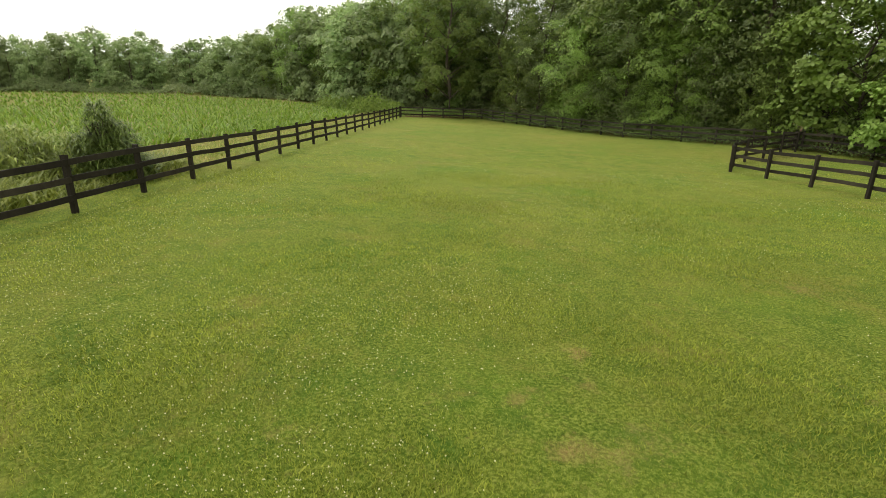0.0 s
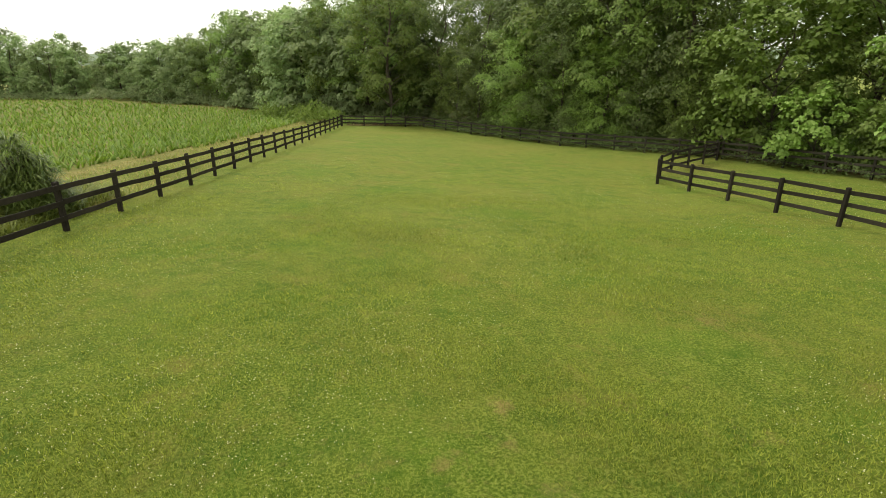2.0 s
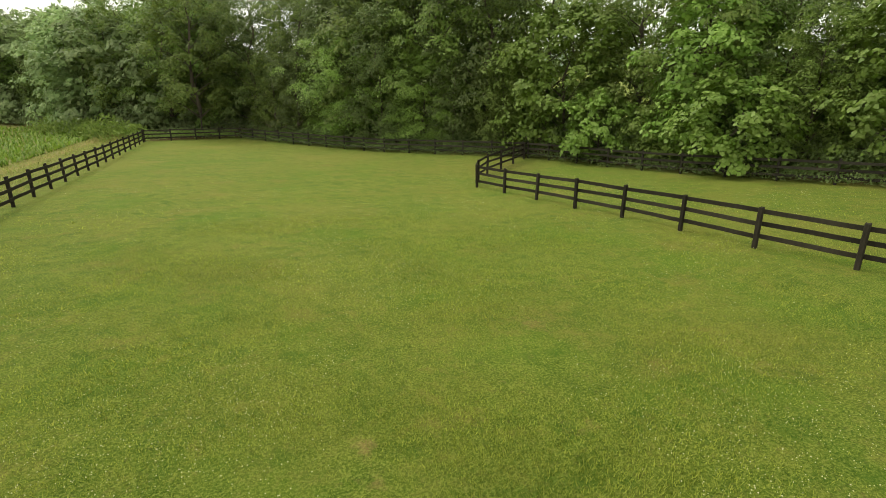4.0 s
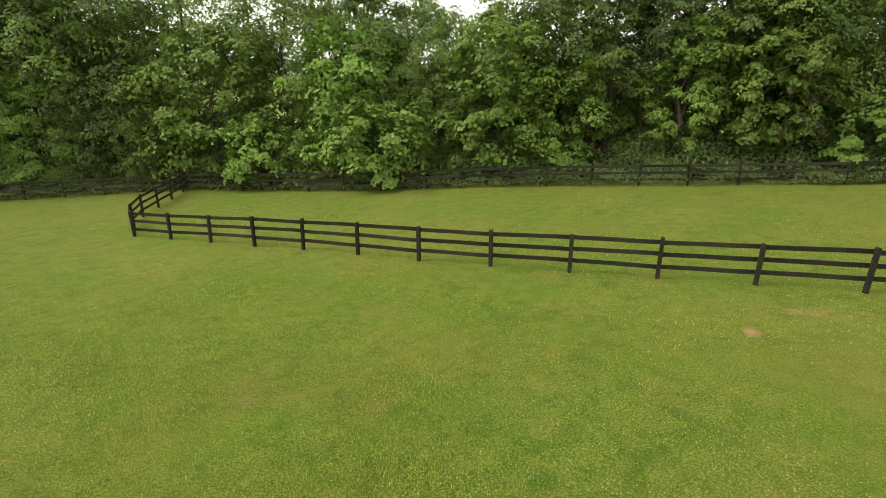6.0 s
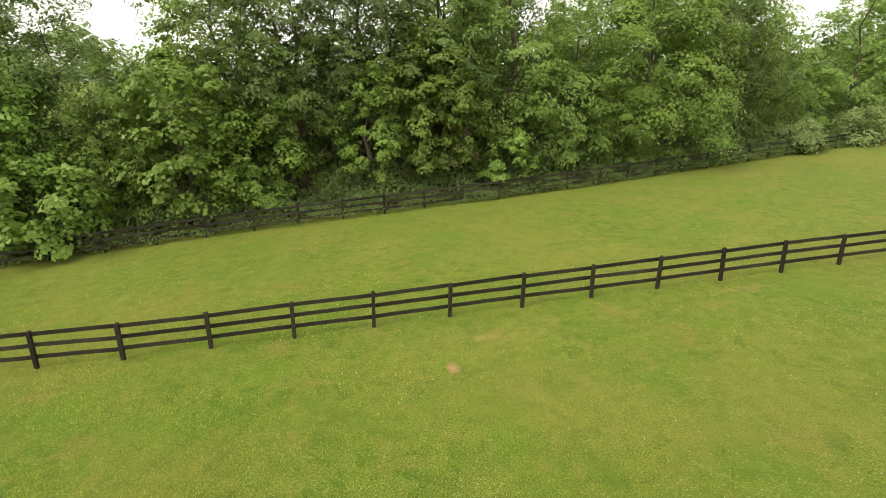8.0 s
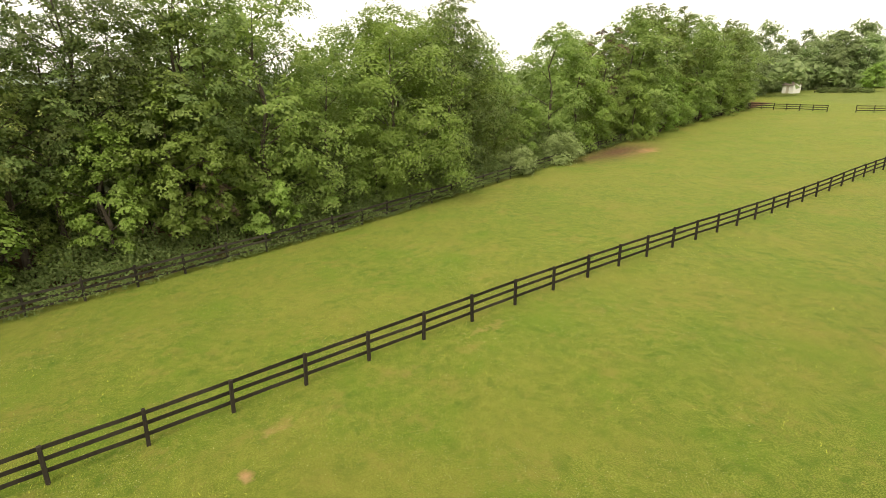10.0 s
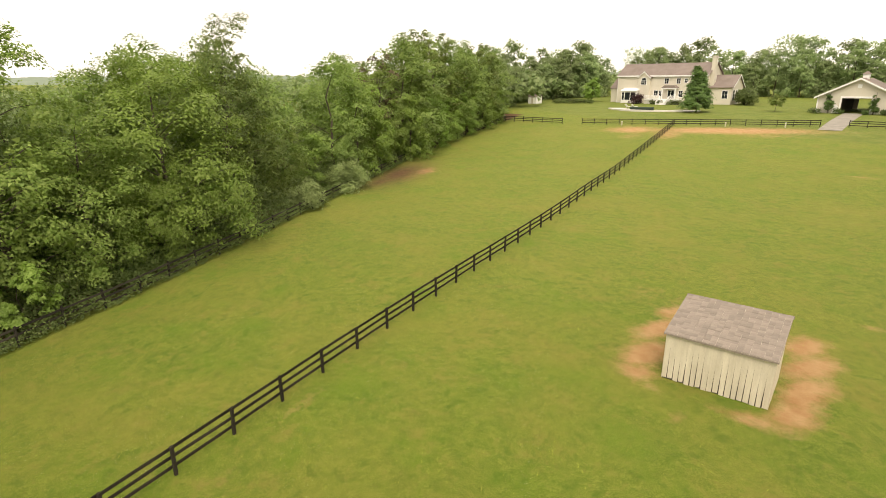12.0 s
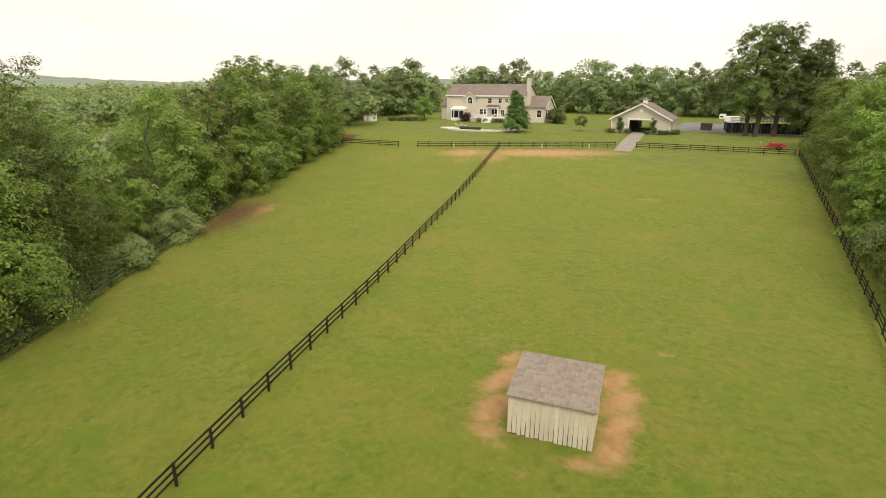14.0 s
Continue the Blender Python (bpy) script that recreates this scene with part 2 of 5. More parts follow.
def piece(name, me, parent, m):
    """An object of its own on a mesh that alike pieces share."""
    ob = new(name, me)
    ob.parent = parent
    ob.matrix_basis = m
    return ob


def thing(name, m, label, category, group="", kind=""):
    ob = new(name)
    ob.matrix_basis = m
    ob.empty_display_size = 0.3
    return tagged(ob, label, category, group, kind)


def box(bm, x0, y0, z0, x1, y1, z1, bevel=0.0):
    r = bmesh.ops.create_cube(bm, size=1.0, matrix=Matrix.LocRotScale(((x0 + x1) / 2, (y0 + y1) / 2, (z0 + z1) / 2), None, (abs(x1 - x0), abs(y1 - y0), abs(z1 - z0))))
    if bevel:
        edges = list({e for v in r["verts"] for e in v.link_edges})
        bmesh.ops.bevel(bm, geom=edges, offset=bevel, segments=1, affect="EDGES")
    return bm


def boxes(*rows, bevel=0.0):
    bm = bmesh.new()
    for r in rows:
        box(bm, *r, bevel=bevel)
    return bm


def prism(bm, profile, y0, y1):
    """A profile in x, z drawn out along y."""
    a = [bm.verts.new((x, y0, z)) for x, z in profile]
    b = [bm.verts.new((x, y1, z)) for x, z in profile]
    bm.faces.new(a)
    bm.faces.new(b[::-1])
    for i in range(len(a)):
        j = (i + 1) % len(a)
        bm.faces.new((a[j], a[i], b[i], b[j]))
    bmesh.ops.recalc_face_normals(bm, faces=bm.faces)
    return bm


def tube(bm, points, radii, sides=6):
    """A tapered tube through points."""
    rings = []
    for i, p in enumerate(points):
        p = Vector(p)
        d = (Vector(points[min(i + 1, len(points) - 1)]) - Vector(points[max(i - 1, 0)])).normalized()
        q = d.to_track_quat("Z", "Y")
        rings.append([bm.verts.new(p + q @ Vector((math.cos(a) * radii[i], math.sin(a) * radii[i], 0))) for a in np.arange(sides) * 2 * math.pi / sides])
    for a, b in zip(rings, rings[1:]):
        for i in range(sides):
            j = (i + 1) % sides
            bm.faces.new((a[i], a[j], b[j], b[i]))
    bm.faces.new(rings[0][::-1])
    bm.faces.new(rings[-1])
    return bm


def mesh_of(name, verts, faces, material):
    me = bpy.data.meshes.new(name)
    verts, faces = np.asarray(verts, np.float32), np.asarray(faces, np.int32)
    k = faces.shape[1]
    me.vertices.add(len(verts))
    me.vertices.foreach_set("co", verts.ravel())
    me.loops.add(faces.size)
    me.loops.foreach_set("vertex_index", faces.ravel())
    me.polygons.add(len(faces))
    me.polygons.foreach_set("loop_start", np.arange(0, faces.size, k, dtype=np.int32))
    me.update(calc_edges=True)
    me.materials.append(material)
    return me


# ---- the lie of the land ----
LAND_Y = (-420, -260, -200, -160, -135, -107, -84, -61, -51, -42, -33, -23, -14, -7, 0, 5, 10, 15, 20, 25, 33, 45, 59, 80, 110, 400)
LAND_Z = (10.5, 9.6, 8.9, 8.0, 7.2, 5.75, 4.05, 2.42, 2.07, 1.52, 1.2, 1.03, 0.75, 0.38, 0.05, -0.27, -0.46, -0.78, -1.2, -1.62, -1.95, -2.55, -3.2, -3.9, -4.6, -6.0)


def land(x, y):
    """The ground's height: it falls from the house towards the field, and a little across."""
    x, y = np.asarray(x, float), np.asarray(y, float)
    along = sum(np.interp(y + k, LAND_Y, LAND_Z) for k in range(-4, 5)) / 9
    s = np.clip((y + 20) / 20, 0, 1)
    s = s * s * (3 - 2 * s)
    across = np.clip(x - 14.5 + 0.24 * np.clip(y, -30, 30), -40, 4)
    bank = np.interp(y, (8, 13, 18, 23, 27, 31, 40, 60, 75), (0.0, 0.07, 0.15, 0.30, 0.36, 0.31, 0.22, 0.18, 0.0))
    return along - 0.026 * across * s + bank * np.exp(-((x + 8.5) / 7.0) ** 2)


def at(x, y, turn=0.0, up=0.0):
    return pose(x, y, float(land(x, y)) + up, 0, 0, turn)


WOOD_EDGE = ((-7.9, 59.2), (0.8, 63.0), (6.2, 53.0), (12.0, 43.6), (20.2, 34.2), (24.0, 21.5), (28.7, 9.1), (32.4, -0.5), (35.6, -8.5), (40.5, -18.5), (52.5, -38.6), (66.0, -63.5), (73.6, -88.0), (77.0, -97.8))
MIDDLE = ((11.6, 24.4), (13.5, 9.84), (15.76, 0.37), (21.48, -23.35), (30.7, -61.3), (41.6, -104.6))
WEST = ((-7.9, 59.2), (-8.2, 10.28), (-11.3, -42.0), (-11.8, -69.0), (-11.5, -113.4))
SOUTH_A, SOUTH_B, SOUTH_C = ((77.0, -97.8), (62.4, -98.3)), ((58.3, -99.3), (41.6, -104.6), (19.8, -111.8)), ((15.9, -112.9), (-11.5, -113.4))
CORNER = ((11.6, 24.4), (13.2, 27.6), (20.2, 34.2))


def along(line, step):
    """Points a step apart on a line, with the way there."""
    out, left = [], 0.0
    for a, b in zip(line, line[1:]):
        a, b = Vector(a), Vector(b)
        d, n = (b - a).normalized(), (b - a).length
        s = left
        while s < n:
            out.append((*(a + d * s), d.x, d.y))
            s += step
        left = s - n
    return out


def beside(x, y, line):
    """The distance from a line, with its sign: positive on the left of its way."""
    best, sign = np.full(np.shape(x), 1e9), np.ones(np.shape(x))
    for (ax, ay), (bx, by) in zip(line, line[1:]):
        dx, dy = bx - ax, by - ay
        t = np.clip(((x - ax) * dx + (y - ay) * dy) / (dx * dx + dy * dy), 0, 1)
        d = np.hypot(x - ax - t * dx, y - ay - t * dy)
        s = np.sign(dx * (y - ay) - dy * (x - ax))
        sign = np.where(d < best, s, sign)
        best = np.minimum(d, best)
    return best * sign


# x, y, half-length, half-width, turn in degrees, strength
BARE = ((9.6, -28.3, 0.7, 1.3, -14, 1.0), (9.2, -25.9, 0.85, 1.9, -12, 1.15), (8.55, -23.0, 0.95, 1.8, -10, 1.15), (8.2, -21.1, 1.0, 0.8, 10, 0.95), (7.3, -20.2, 1.0, 0.45, 0, 0.6),
        (3.4, -28.6, 0.9, 1.5, -14, 1.1), (2.75, -26.5, 0.85, 1.7, -16, 1.2), (2.4, -24.2, 0.85, 1.7, -10, 1.2), (2.4, -22.2, 0.85, 1.4, -10, 1.1), (3.3, -20.7, 1.4, 0.55, 8, 0.95), (5.6, -18.9, 0.5, 0.7, 0, 0.5),
        (31.0, -101.5, 14.5, 4.0, 18, 1.1), (46.0, -96.5, 5.0, 4.2, 20, 1.0), (38.4, -94.5, 2.6, 6.0, 14, 0.85), (43.0, -90.0, 2.4, 5.0, 14, 0.55), (24.0, -99.0, 6.0, 3.5, 18, 0.55), (52.0, -49.2, 1.5, 2.6, 28, 0.95), (50.8, -45.4, 1.4, 3.0, 28, 0.6),
        (12.42, 0.2, 0.32, 0.24, 0, 1.1), (14.27, -0.84, 1.0, 0.4, -75, 0.55), (15.4, -4.9, 1.1, 0.5, -75, 0.55), (7.9, -73.6, 2.0, 0.9, 0, 0.62),
        (1.15, -33.2, 0.9, 0.5, 0, 0.66), (1.13, 5.15, 0.24, 0.24, 0, 0.82), (1.18, 4.5, 0.15, 0.3, 0, 0.78), (1.73, 3.5, 0.26, 0.22, 0, 0.76), (0.6, 4.0, 0.24, 0.2, 0, 0.58), (1.0, 3.4, 0.36, 0.36, 0, 0.66), (-1.3, 3.4, 0.4, 0.3, 0, 0.5),
        (3.9, 4.5, 0.3, 0.3, 0, 0.5), (11.0, -30.0, 3.0, 1.4, 0, 0.42), (17.2, -9.6, 3.5, 0.5, -76, 0.45), (-5.2, 41.0, 1.2, 0.6, 0, 0.55), (6.5, -28.5, 3.6, 1.2, 5, 0.5), (19.6, -15.5, 5.0, 0.6, -76, 0.42), (5.0, 7.5, 0.4, 0.5, 0, 0.45))
MUD = ((53.6, -46.2, 2.6, 6.4, 28, 1.0), (51.8, -41.4, 1.4, 3.4, 30, 0.9), (17.0, 31.0, 2.0, 1.0, 40, 0.3))


def worn(X, Y, spots):
    """How far the turf is worn away at each place."""
    out = np.zeros_like(X)
    for x, y, a, b, turn, s in spots:
        c, w = math.cos(radians(turn)), math.sin(radians(turn))
        u, v = (X - x) * c + (Y - y) * w, -(X - x) * w + (Y - y) * c
        out = np.maximum(out, s * np.exp(-((u / a) ** 2 + (v / b) ** 2) * 0.7))
    return out


def build_ground():
    fx = np.concatenate([np.arange(-24, -4, 0.75), np.arange(-4, 18, 0.35), np.arange(18, 82.1, 0.75)])
    fy = np.concatenate([np.arange(-118, -32, 0.75), np.arange(-32, 8, 0.35), np.arange(8, 66.1, 0.75)])
    far = np.array([1.5, 4, 8, 14, 22, 32, 45, 62, 85, 115, 155, 210, 290, 400, 560, 800, 1200, 1800, 2600])
    xs = np.concatenate([fx[0] - far[::-1], fx, fx[-1] + far])
    ys = np.concatenate([fy[0] - far[::-1], fy, fy[-1] + far])
    X, Y = np.meshgrid(xs, ys, indexing="ij")
    Z = land(X, Y)
    rough = np.array([[noise.noise((x * 0.35, y * 0.35, 0)) for y in ys] for x in xs])
    Z = Z + np.where((np.abs(X) < 90) & (np.abs(Y) < 120), 0.035 * rough, 0)
    n, k = X.shape
    i = np.arange(n * k).reshape(n, k)
    faces = np.stack([i[:-1, :-1], i[1:, :-1], i[1:, 1:], i[:-1, 1:]], -1).reshape(-1, 4)
    me = mesh_of("ground", np.stack([X, Y, Z], -1).reshape(-1, 3), faces, GRASS)
    me.polygons.foreach_set("use_smooth", np.ones(len(faces), bool))
    bare, mud = worn(X, Y, BARE), worn(X, Y, MUD)
    deep = beside(X, Y, WOOD_EDGE)
    wood = np.clip((deep - 0.2) / 1.6, 0, 1) * np.clip((30 - deep) / 6, 0, 1) * (Y < 130) * (Y > -110)
    strip = np.clip((-beside(X, Y, ((-7.9, 80), *WEST[1:])) - 0.4) / 1.2, 0, 1) * (Y > 6) * np.where(X > -13.4, 0.4, 1.0)
    bare = np.maximum(bare, 0.66 * np.exp(-((X + 14.6 - np.clip((Y - 22) * 0.11, 0, 1.7)) / 0.9) ** 2) * (Y > 12) * (Y < 78))
    field = np.clip((-15.5 - X) / 1.0, 0, 1) * (Y > 10)
    wood = np.maximum(np.maximum(wood * (X > -8), 0.35 * field), mud)
    lawn = np.clip((-104 - 0.30 * (X - 40) - Y) / 3.0, 0, 1) * np.clip((Y + 188) / 6, 0, 1)
    col = np.stack([bare, np.clip(wood, 0, 1), strip * (X > -40) * 0.8 * (wood < 0.5), lawn], -1)
    layer = me.color_attributes.new("zones", "FLOAT_COLOR", "POINT")
    layer.data.foreach_set("color", col.astype(np.float32).ravel())
    return tagged(new("ground", me), "sloping green horse pasture of mown grass and white clover with bare patches", "ground", kind="structure")


build_ground()

# ---- board fences ----
def post_mesh(name, seed, material, wide=0.115, high=1.2):
    r = random.Random(seed)
    bm = boxes((-wide / 2, -wide / 2, -0.35, wide / 2, wide / 2, high), bevel=0.012)
    for v in bm.verts:
        if v.co.z > 0.5:
            v.co += Vector((r.uniform(-0.006, 0.006), r.uniform(-0.006, 0.006), r.uniform(-0.02, 0.012)))
    me = bpy.data.meshes.new(name)
    bm.to_mesh(me)
    bm.free()
    me.materials.append(material)
    return me


def rail_mesh(name, seed, material, high=0.125, thick=0.028):
    """One board, a metre long, along x, with slightly waved edges."""
    r = random.Random(seed)
    bm = bmesh.new()
    rings = []
    for i in range(5):
        s, z = i / 4, r.uniform(-0.008, 0.008) * (0 < i < 4)
        rings.append([bm.verts.new((s, y, z + w)) for y, w in ((-thick / 2, -high / 2), (thick / 2, -high / 2), (thick / 2, high / 2), (-thick / 2, high / 2))])
    for a, b in zip(rings, rings[1:]):
        for i in range(4):
            bm.faces.new((a[i], a[(i + 1) % 4], b[(i + 1) % 4], b[i]))
    bm.faces.new(rings[0])
    bm.faces.new(rings[-1][::-1])
    bmesh.ops.recalc_face_normals(bm, faces=bm.faces)
    me = bpy.data.meshes.new(name)
    bm.to_mesh(me)
    bm.free()
    me.materials.append(material)
    return me


def fence(line, material, label, side=1, step=2.44, rails=(0.34, 0.71, 1.06), seed=1, first=0.0):
    """A board fence along a line; side: on which side of the posts its rails are nailed; first: a shorter bay at its start."""
    r = random.Random(seed)
    posts = [post_mesh("post", seed * 10 + k, material) for k in range(4)]
    boards = [rail_mesh("rail", seed * 10 + k, material) for k in range(5)]
    x0, y0 = line[0]
    base = Vector((x0, y0, float(land(x0, y0))))
    whole = thing("board_fence", Matrix.Translation(base), label, "fence", "paddock fences")
    spots = along(line, step)
    if first:
        way = (Vector(line[1]) - Vector(line[0])).normalized()
        spots = [spots[0], *along((Vector(line[0]) + way * first, *line[1:]), step)]
    last = Vector(line[-1])
    if (Vector(spots[-1][:2]) - last).length > 0.8:
        spots.append((last.x, last.y, *spots[-1][2:]))
    tops = []
    for x, y, dx, dy in spots:
        p = Vector((x, y, float(land(x, y)))) - base
        turn = math.degrees(math.atan2(dy, dx))
        piece("post", r.choice(posts), whole, Matrix.Translation(p) @ pose(0, 0, r.uniform(-0.03, 0.02), r.uniform(-1.3, 1.3), r.uniform(-1.3, 1.3), turn))
        tops.append((p, Vector((-dy, dx, 0)) * side * 0.077))
    for (a, oa), (b, ob) in zip(tops, tops[1:]):
        for h in rails:
            s, e = a + oa + Vector((0, 0, h + r.uniform(-0.02, 0.02))), b + ob + Vector((0, 0, h + r.uniform(-0.02, 0.02)))
            d = e - s
            turn = Matrix.LocRotScale(s, d.to_track_quat("X", "Z"), (d.length - 0.006, 1, 1))
            piece("rail", r.choice(boards), whole, turn)
    return whole


fence(MIDDLE, BLACK, "black three-rail wooden board fence between two pastures", 1, seed=1)
fence(CORNER, BLACK, "short black board fence turning towards the wood", 1, seed=2)
fence(WEST, BLACK, "long black three-rail board fence beside the corn field", 1, step=2.405, seed=3, first=0.84)
fence(WOOD_EDGE, BOARD, "weathered dark board fence overgrown along the wood", -1, seed=4)
fence(SOUTH_A, BLACK, "black board fence between pasture and house lawn", 1, seed=5)
fence(SOUTH_B, BLACK, "black board fence along bare orange soil below the house", 1, seed=6)
fence(SOUTH_C, BLACK, "black board fence below the barn lawn", 1, seed=7)

# ---- trees and plants ----
def leaves(rng, place, normal, size, narrow=0.72, fold=0.15, kite=False):
    """Pointed leaves facing along the normals with their tips hanging; kite: broad heart-like ones."""
    n = len(place)
    nor = normal + rng.normal(0, 0.38, (n, 3))
    nor /= np.linalg.norm(nor, axis=1)[:, None]
    way = rng.normal(0, 1, (n, 3)) + (0, 0, -0.7)
    way -= (way * nor).sum(1)[:, None] * nor
    way /= np.linalg.norm(way, axis=1)[:, None] + 1e-9
    side = np.cross(nor, way)
    s = (size * rng.uniform(0.6, 1.35, n))[:, None]
    root, tip = place - way * s * 0.45, place + way * s * 0.55 - nor * s * fold
    if kite:
        wing = place - way * s * 0.12 + nor * s * 0.08
        verts = np.stack([root, wing - side * s * narrow * 0.5, tip, wing + side * s * narrow * 0.5], 1).reshape(-1, 3)
        return verts, np.arange(4 * n).reshape(n, 4)
    verts = np.stack([root - side * s * narrow * 0.5, root + side * s * narrow * 0.5, tip], 1).reshape(-1, 3)
    return verts, np.arange(3 * n).reshape(n, 3)


def clump_leaves(rng, centres, radii, counts, flat=0.72, lobes=7):
    """Places and normals of leaves on boughs: each bough carries several drooping sprays, thickest on top."""
    P, N = [], []
    for c, r, k in zip(centres, radii, counts):
        d = rng.normal(0, 1, (lobes, 3)) + (0, 0, 0.25)
        d /= np.linalg.norm(d, axis=1)[:, None]
        core = d * (r * rng.uniform(0.45, 1.05, lobes))[:, None] * (1, 1, flat)
        size = r * rng.uniform(0.32, 0.66, lobes)
        own = rng.integers(0, lobes, k)
        a, rho = rng.uniform(0, 2 * math.pi, k), np.sqrt(rng.random(k)) * rng.uniform(0.75, 1.15, k)
        out = np.stack([np.cos(a), np.sin(a), np.zeros(k)], 1)
        up = 0.30 - 0.62 * rho ** 2 + rng.normal(0, 0.10, k) - 0.35 * (rng.random(k) < 0.2) * rng.random(k)
        # every spray hangs a little outwards
        lean = -0.35 * (out * d[own]).sum(1) * rho
        P.append(c + core[own] + (out * rho[:, None] + np.array([0, 0, 1.0]) * (up + lean)[:, None]) * size[own][:, None])
        N.append(np.array([0, 0, 1.0]) + out * (0.75 * rho)[:, None] + d[own] * 0.55)
    return np.concatenate(P), np.concatenate(N)


def tree(name, m, material, label, high=14.0, wide=4.2, low=1.6, clumps=46, per=260, leaf=0.27, seed=1, kind="broad", limbs=2, lobes=7, narrow=0.72, trunk=None, twin=None, kite=False, bare=False, category="tree", group=""):
    """A tree: a tapered, bent trunk with limbs, and a crown of many leaves in uneven clumps."""
    rng = np.random.default_rng(seed)
    whole = thing(name, m, label, category, group)
    girth = trunk or 0.013 * high
    bends = [Vector((rng.uniform(-0.3, 0.3) * k * 0.4, rng.uniform(-0.3, 0.3) * k * 0.4, high * 0.86 * k / 5)) for k in range(6)]
    bm = tube(bmesh.new(), [bends[0] - Vector((0, 0, 0.4)), *bends], [girth * 1.5, girth * 1.25, girth, girth * 0.85, girth * 0.62, girth * 0.4, girth * 0.12], 8)
    if twin:
        off = Vector((*twin, 0))
        tube(bm, [bends[0] + off - Vector((0, 0, 0.4)), bends[1] + off * 1.15, bends[2] + off * 1.5, bends[3] + off * 2.2], [girth * 1.2, girth * 0.95, girth * 0.7, girth * 0.2], 8)
    C, R, K = [], [], []
    for i in range(clumps):
        u = (i + rng.uniform(0, 1)) / clumps
        if kind == "cone":
            reach = wide * (1.02 - u) ** 0.7
        elif kind == "round":
            reach = wide * math.sqrt(max(0.03, 1 - (1.75 * u - 0.75) ** 2))
        elif kind == "column":
            reach = wide * (0.55 + 0.6 * math.sin(math.pi * min(1, u + 0.12)))
        else:
            reach = wide * (0.58 + 0.52 * math.sin(math.pi * (0.12 + 0.74 * u))) * (1 - 0.32 * u ** 3)
        a = i * 2.39996 + rng.uniform(-0.5, 0.5)
        q = reach * (rng.uniform(0.2, 0.98) ** 0.45) * 0.92
        z = low + (high - low) * u * 0.97
        r = {"cone": 0.26, "round": 0.36}.get(kind, 0.31) * wide * rng.uniform(0.65, 1.25) * (1.1 - {"round": 0.2, "column": 0.2}.get(kind, 0.26) * u)
        trunk_at = bends[min(5, int(5 * z / high / 0.86))]
        c = np.array([trunk_at.x + math.cos(a) * q, trunk_at.y + math.sin(a) * q, z])
        C.append(c), R.append(r), K.append(int(per * (r / (0.28 * wide)) ** 1.7) + 12)
        if i % limbs == 0:
            z0 = max(low * 0.7, z - q * rng.uniform(0.35, 0.8))
            root = Vector((trunk_at.x * z0 / max(z, 0.1), trunk_at.y * z0 / max(z, 0.1), z0))
            half = root.lerp(Vector(c), 0.55) + Vector((rng.uniform(-0.2, 0.2), rng.uniform(-0.2, 0.2), 0.12 * q))
            g = girth * 0.34 * (1.1 - 0.8 * u)
            tube(bm, [root, half, Vector(c)], [g, g * 0.6, g * 0.2], 5)
    part("trunk", bm, BARK, whole)
    P, N = clump_leaves(rng, C, R, K, lobes=lobes)
    keep = P[:, 2] > 0.15
    out = (P - (0, 0, low + 0.35 * (high - low))) / (wide, wide, 0.6 * (high - low))
    N = N + 0.6 * out / np.maximum(np.linalg.norm(out, axis=1), 0.2)[:, None]
    v, f = leaves(rng, P[keep], N[keep], leaf, narrow, kite=kite)
    # shaded boughs deep inside the crown, so that little sky shows through
    CR = np.array(R)
    pick = np.repeat(np.arange(len(C)), 8 if bare else 30)
    k = len(pick)
    deep = np.array(C)[pick] * (0.9, 0.9, 1.0) + rng.normal(0, 0.26, (k, 3)) * CR[pick][:, None]
    v2, f2 = leaves(rng, deep, rng.normal(0, 1, (k, 3)), np.minimum(0.34 * CR[pick], 1.45 * leaf), 0.9, kite=kite)
    me = mesh_of("crown", np.concatenate([v, v2]), np.concatenate([f, f2 + len(v)]), material)
    piece("crown", me, whole, Matrix.Identity(4))
    return whole


def shrub_mesh(name, material, size, count, leaf, seed, lumps=13):
    rng = np.random.default_rng(seed)
    C = [np.array([rng.uniform(-0.7, 0.7) * size[0], rng.uniform(-0.7, 0.7) * size[1], size[2] * rng.uniform(0.25, 0.75)]) for _ in range(lumps)]
    R = [min(size) * rng.uniform(0.45, 0.75) for _ in C]
    P, N = clump_leaves(rng, C, R, [count // lumps] * lumps, 0.9, 14)
    P[:, 2] = np.abs(P[:, 2])
    return mesh_of(name, *leaves(rng, P, N, leaf), material)


def stems(height, spread, seed, count=5):
    r = random.Random(seed)
    bm = bmesh.new()
    for _ in range(count):
        a, s = r.uniform(0, 6.3), r.uniform(0.3, 1) * spread
        tube(bm, [(0.1 * math.cos(a), 0.1 * math.sin(a), -0.1), (s * 0.5 * math.cos(a), s * 0.5 * math.sin(a), height * 0.5), (s * math.cos(a), s * math.sin(a), height * 0.85)], [0.035, 0.025, 0.01], 5)
    return bm


def shrub(name, m, material, label, size=(1.5, 1.5, 1.8), count=1800, leaf=0.12, seed=1, category="bush", group=""):
    whole = thing(name, m, label, category, group)
    part("stem", stems(size[2], min(size[:2]) * 0.7, seed), BARK, whole)
    piece("foliage", shrub_mesh("foliage", material, size, count, leaf, seed), whole, Matrix.Identity(4))
    return whole


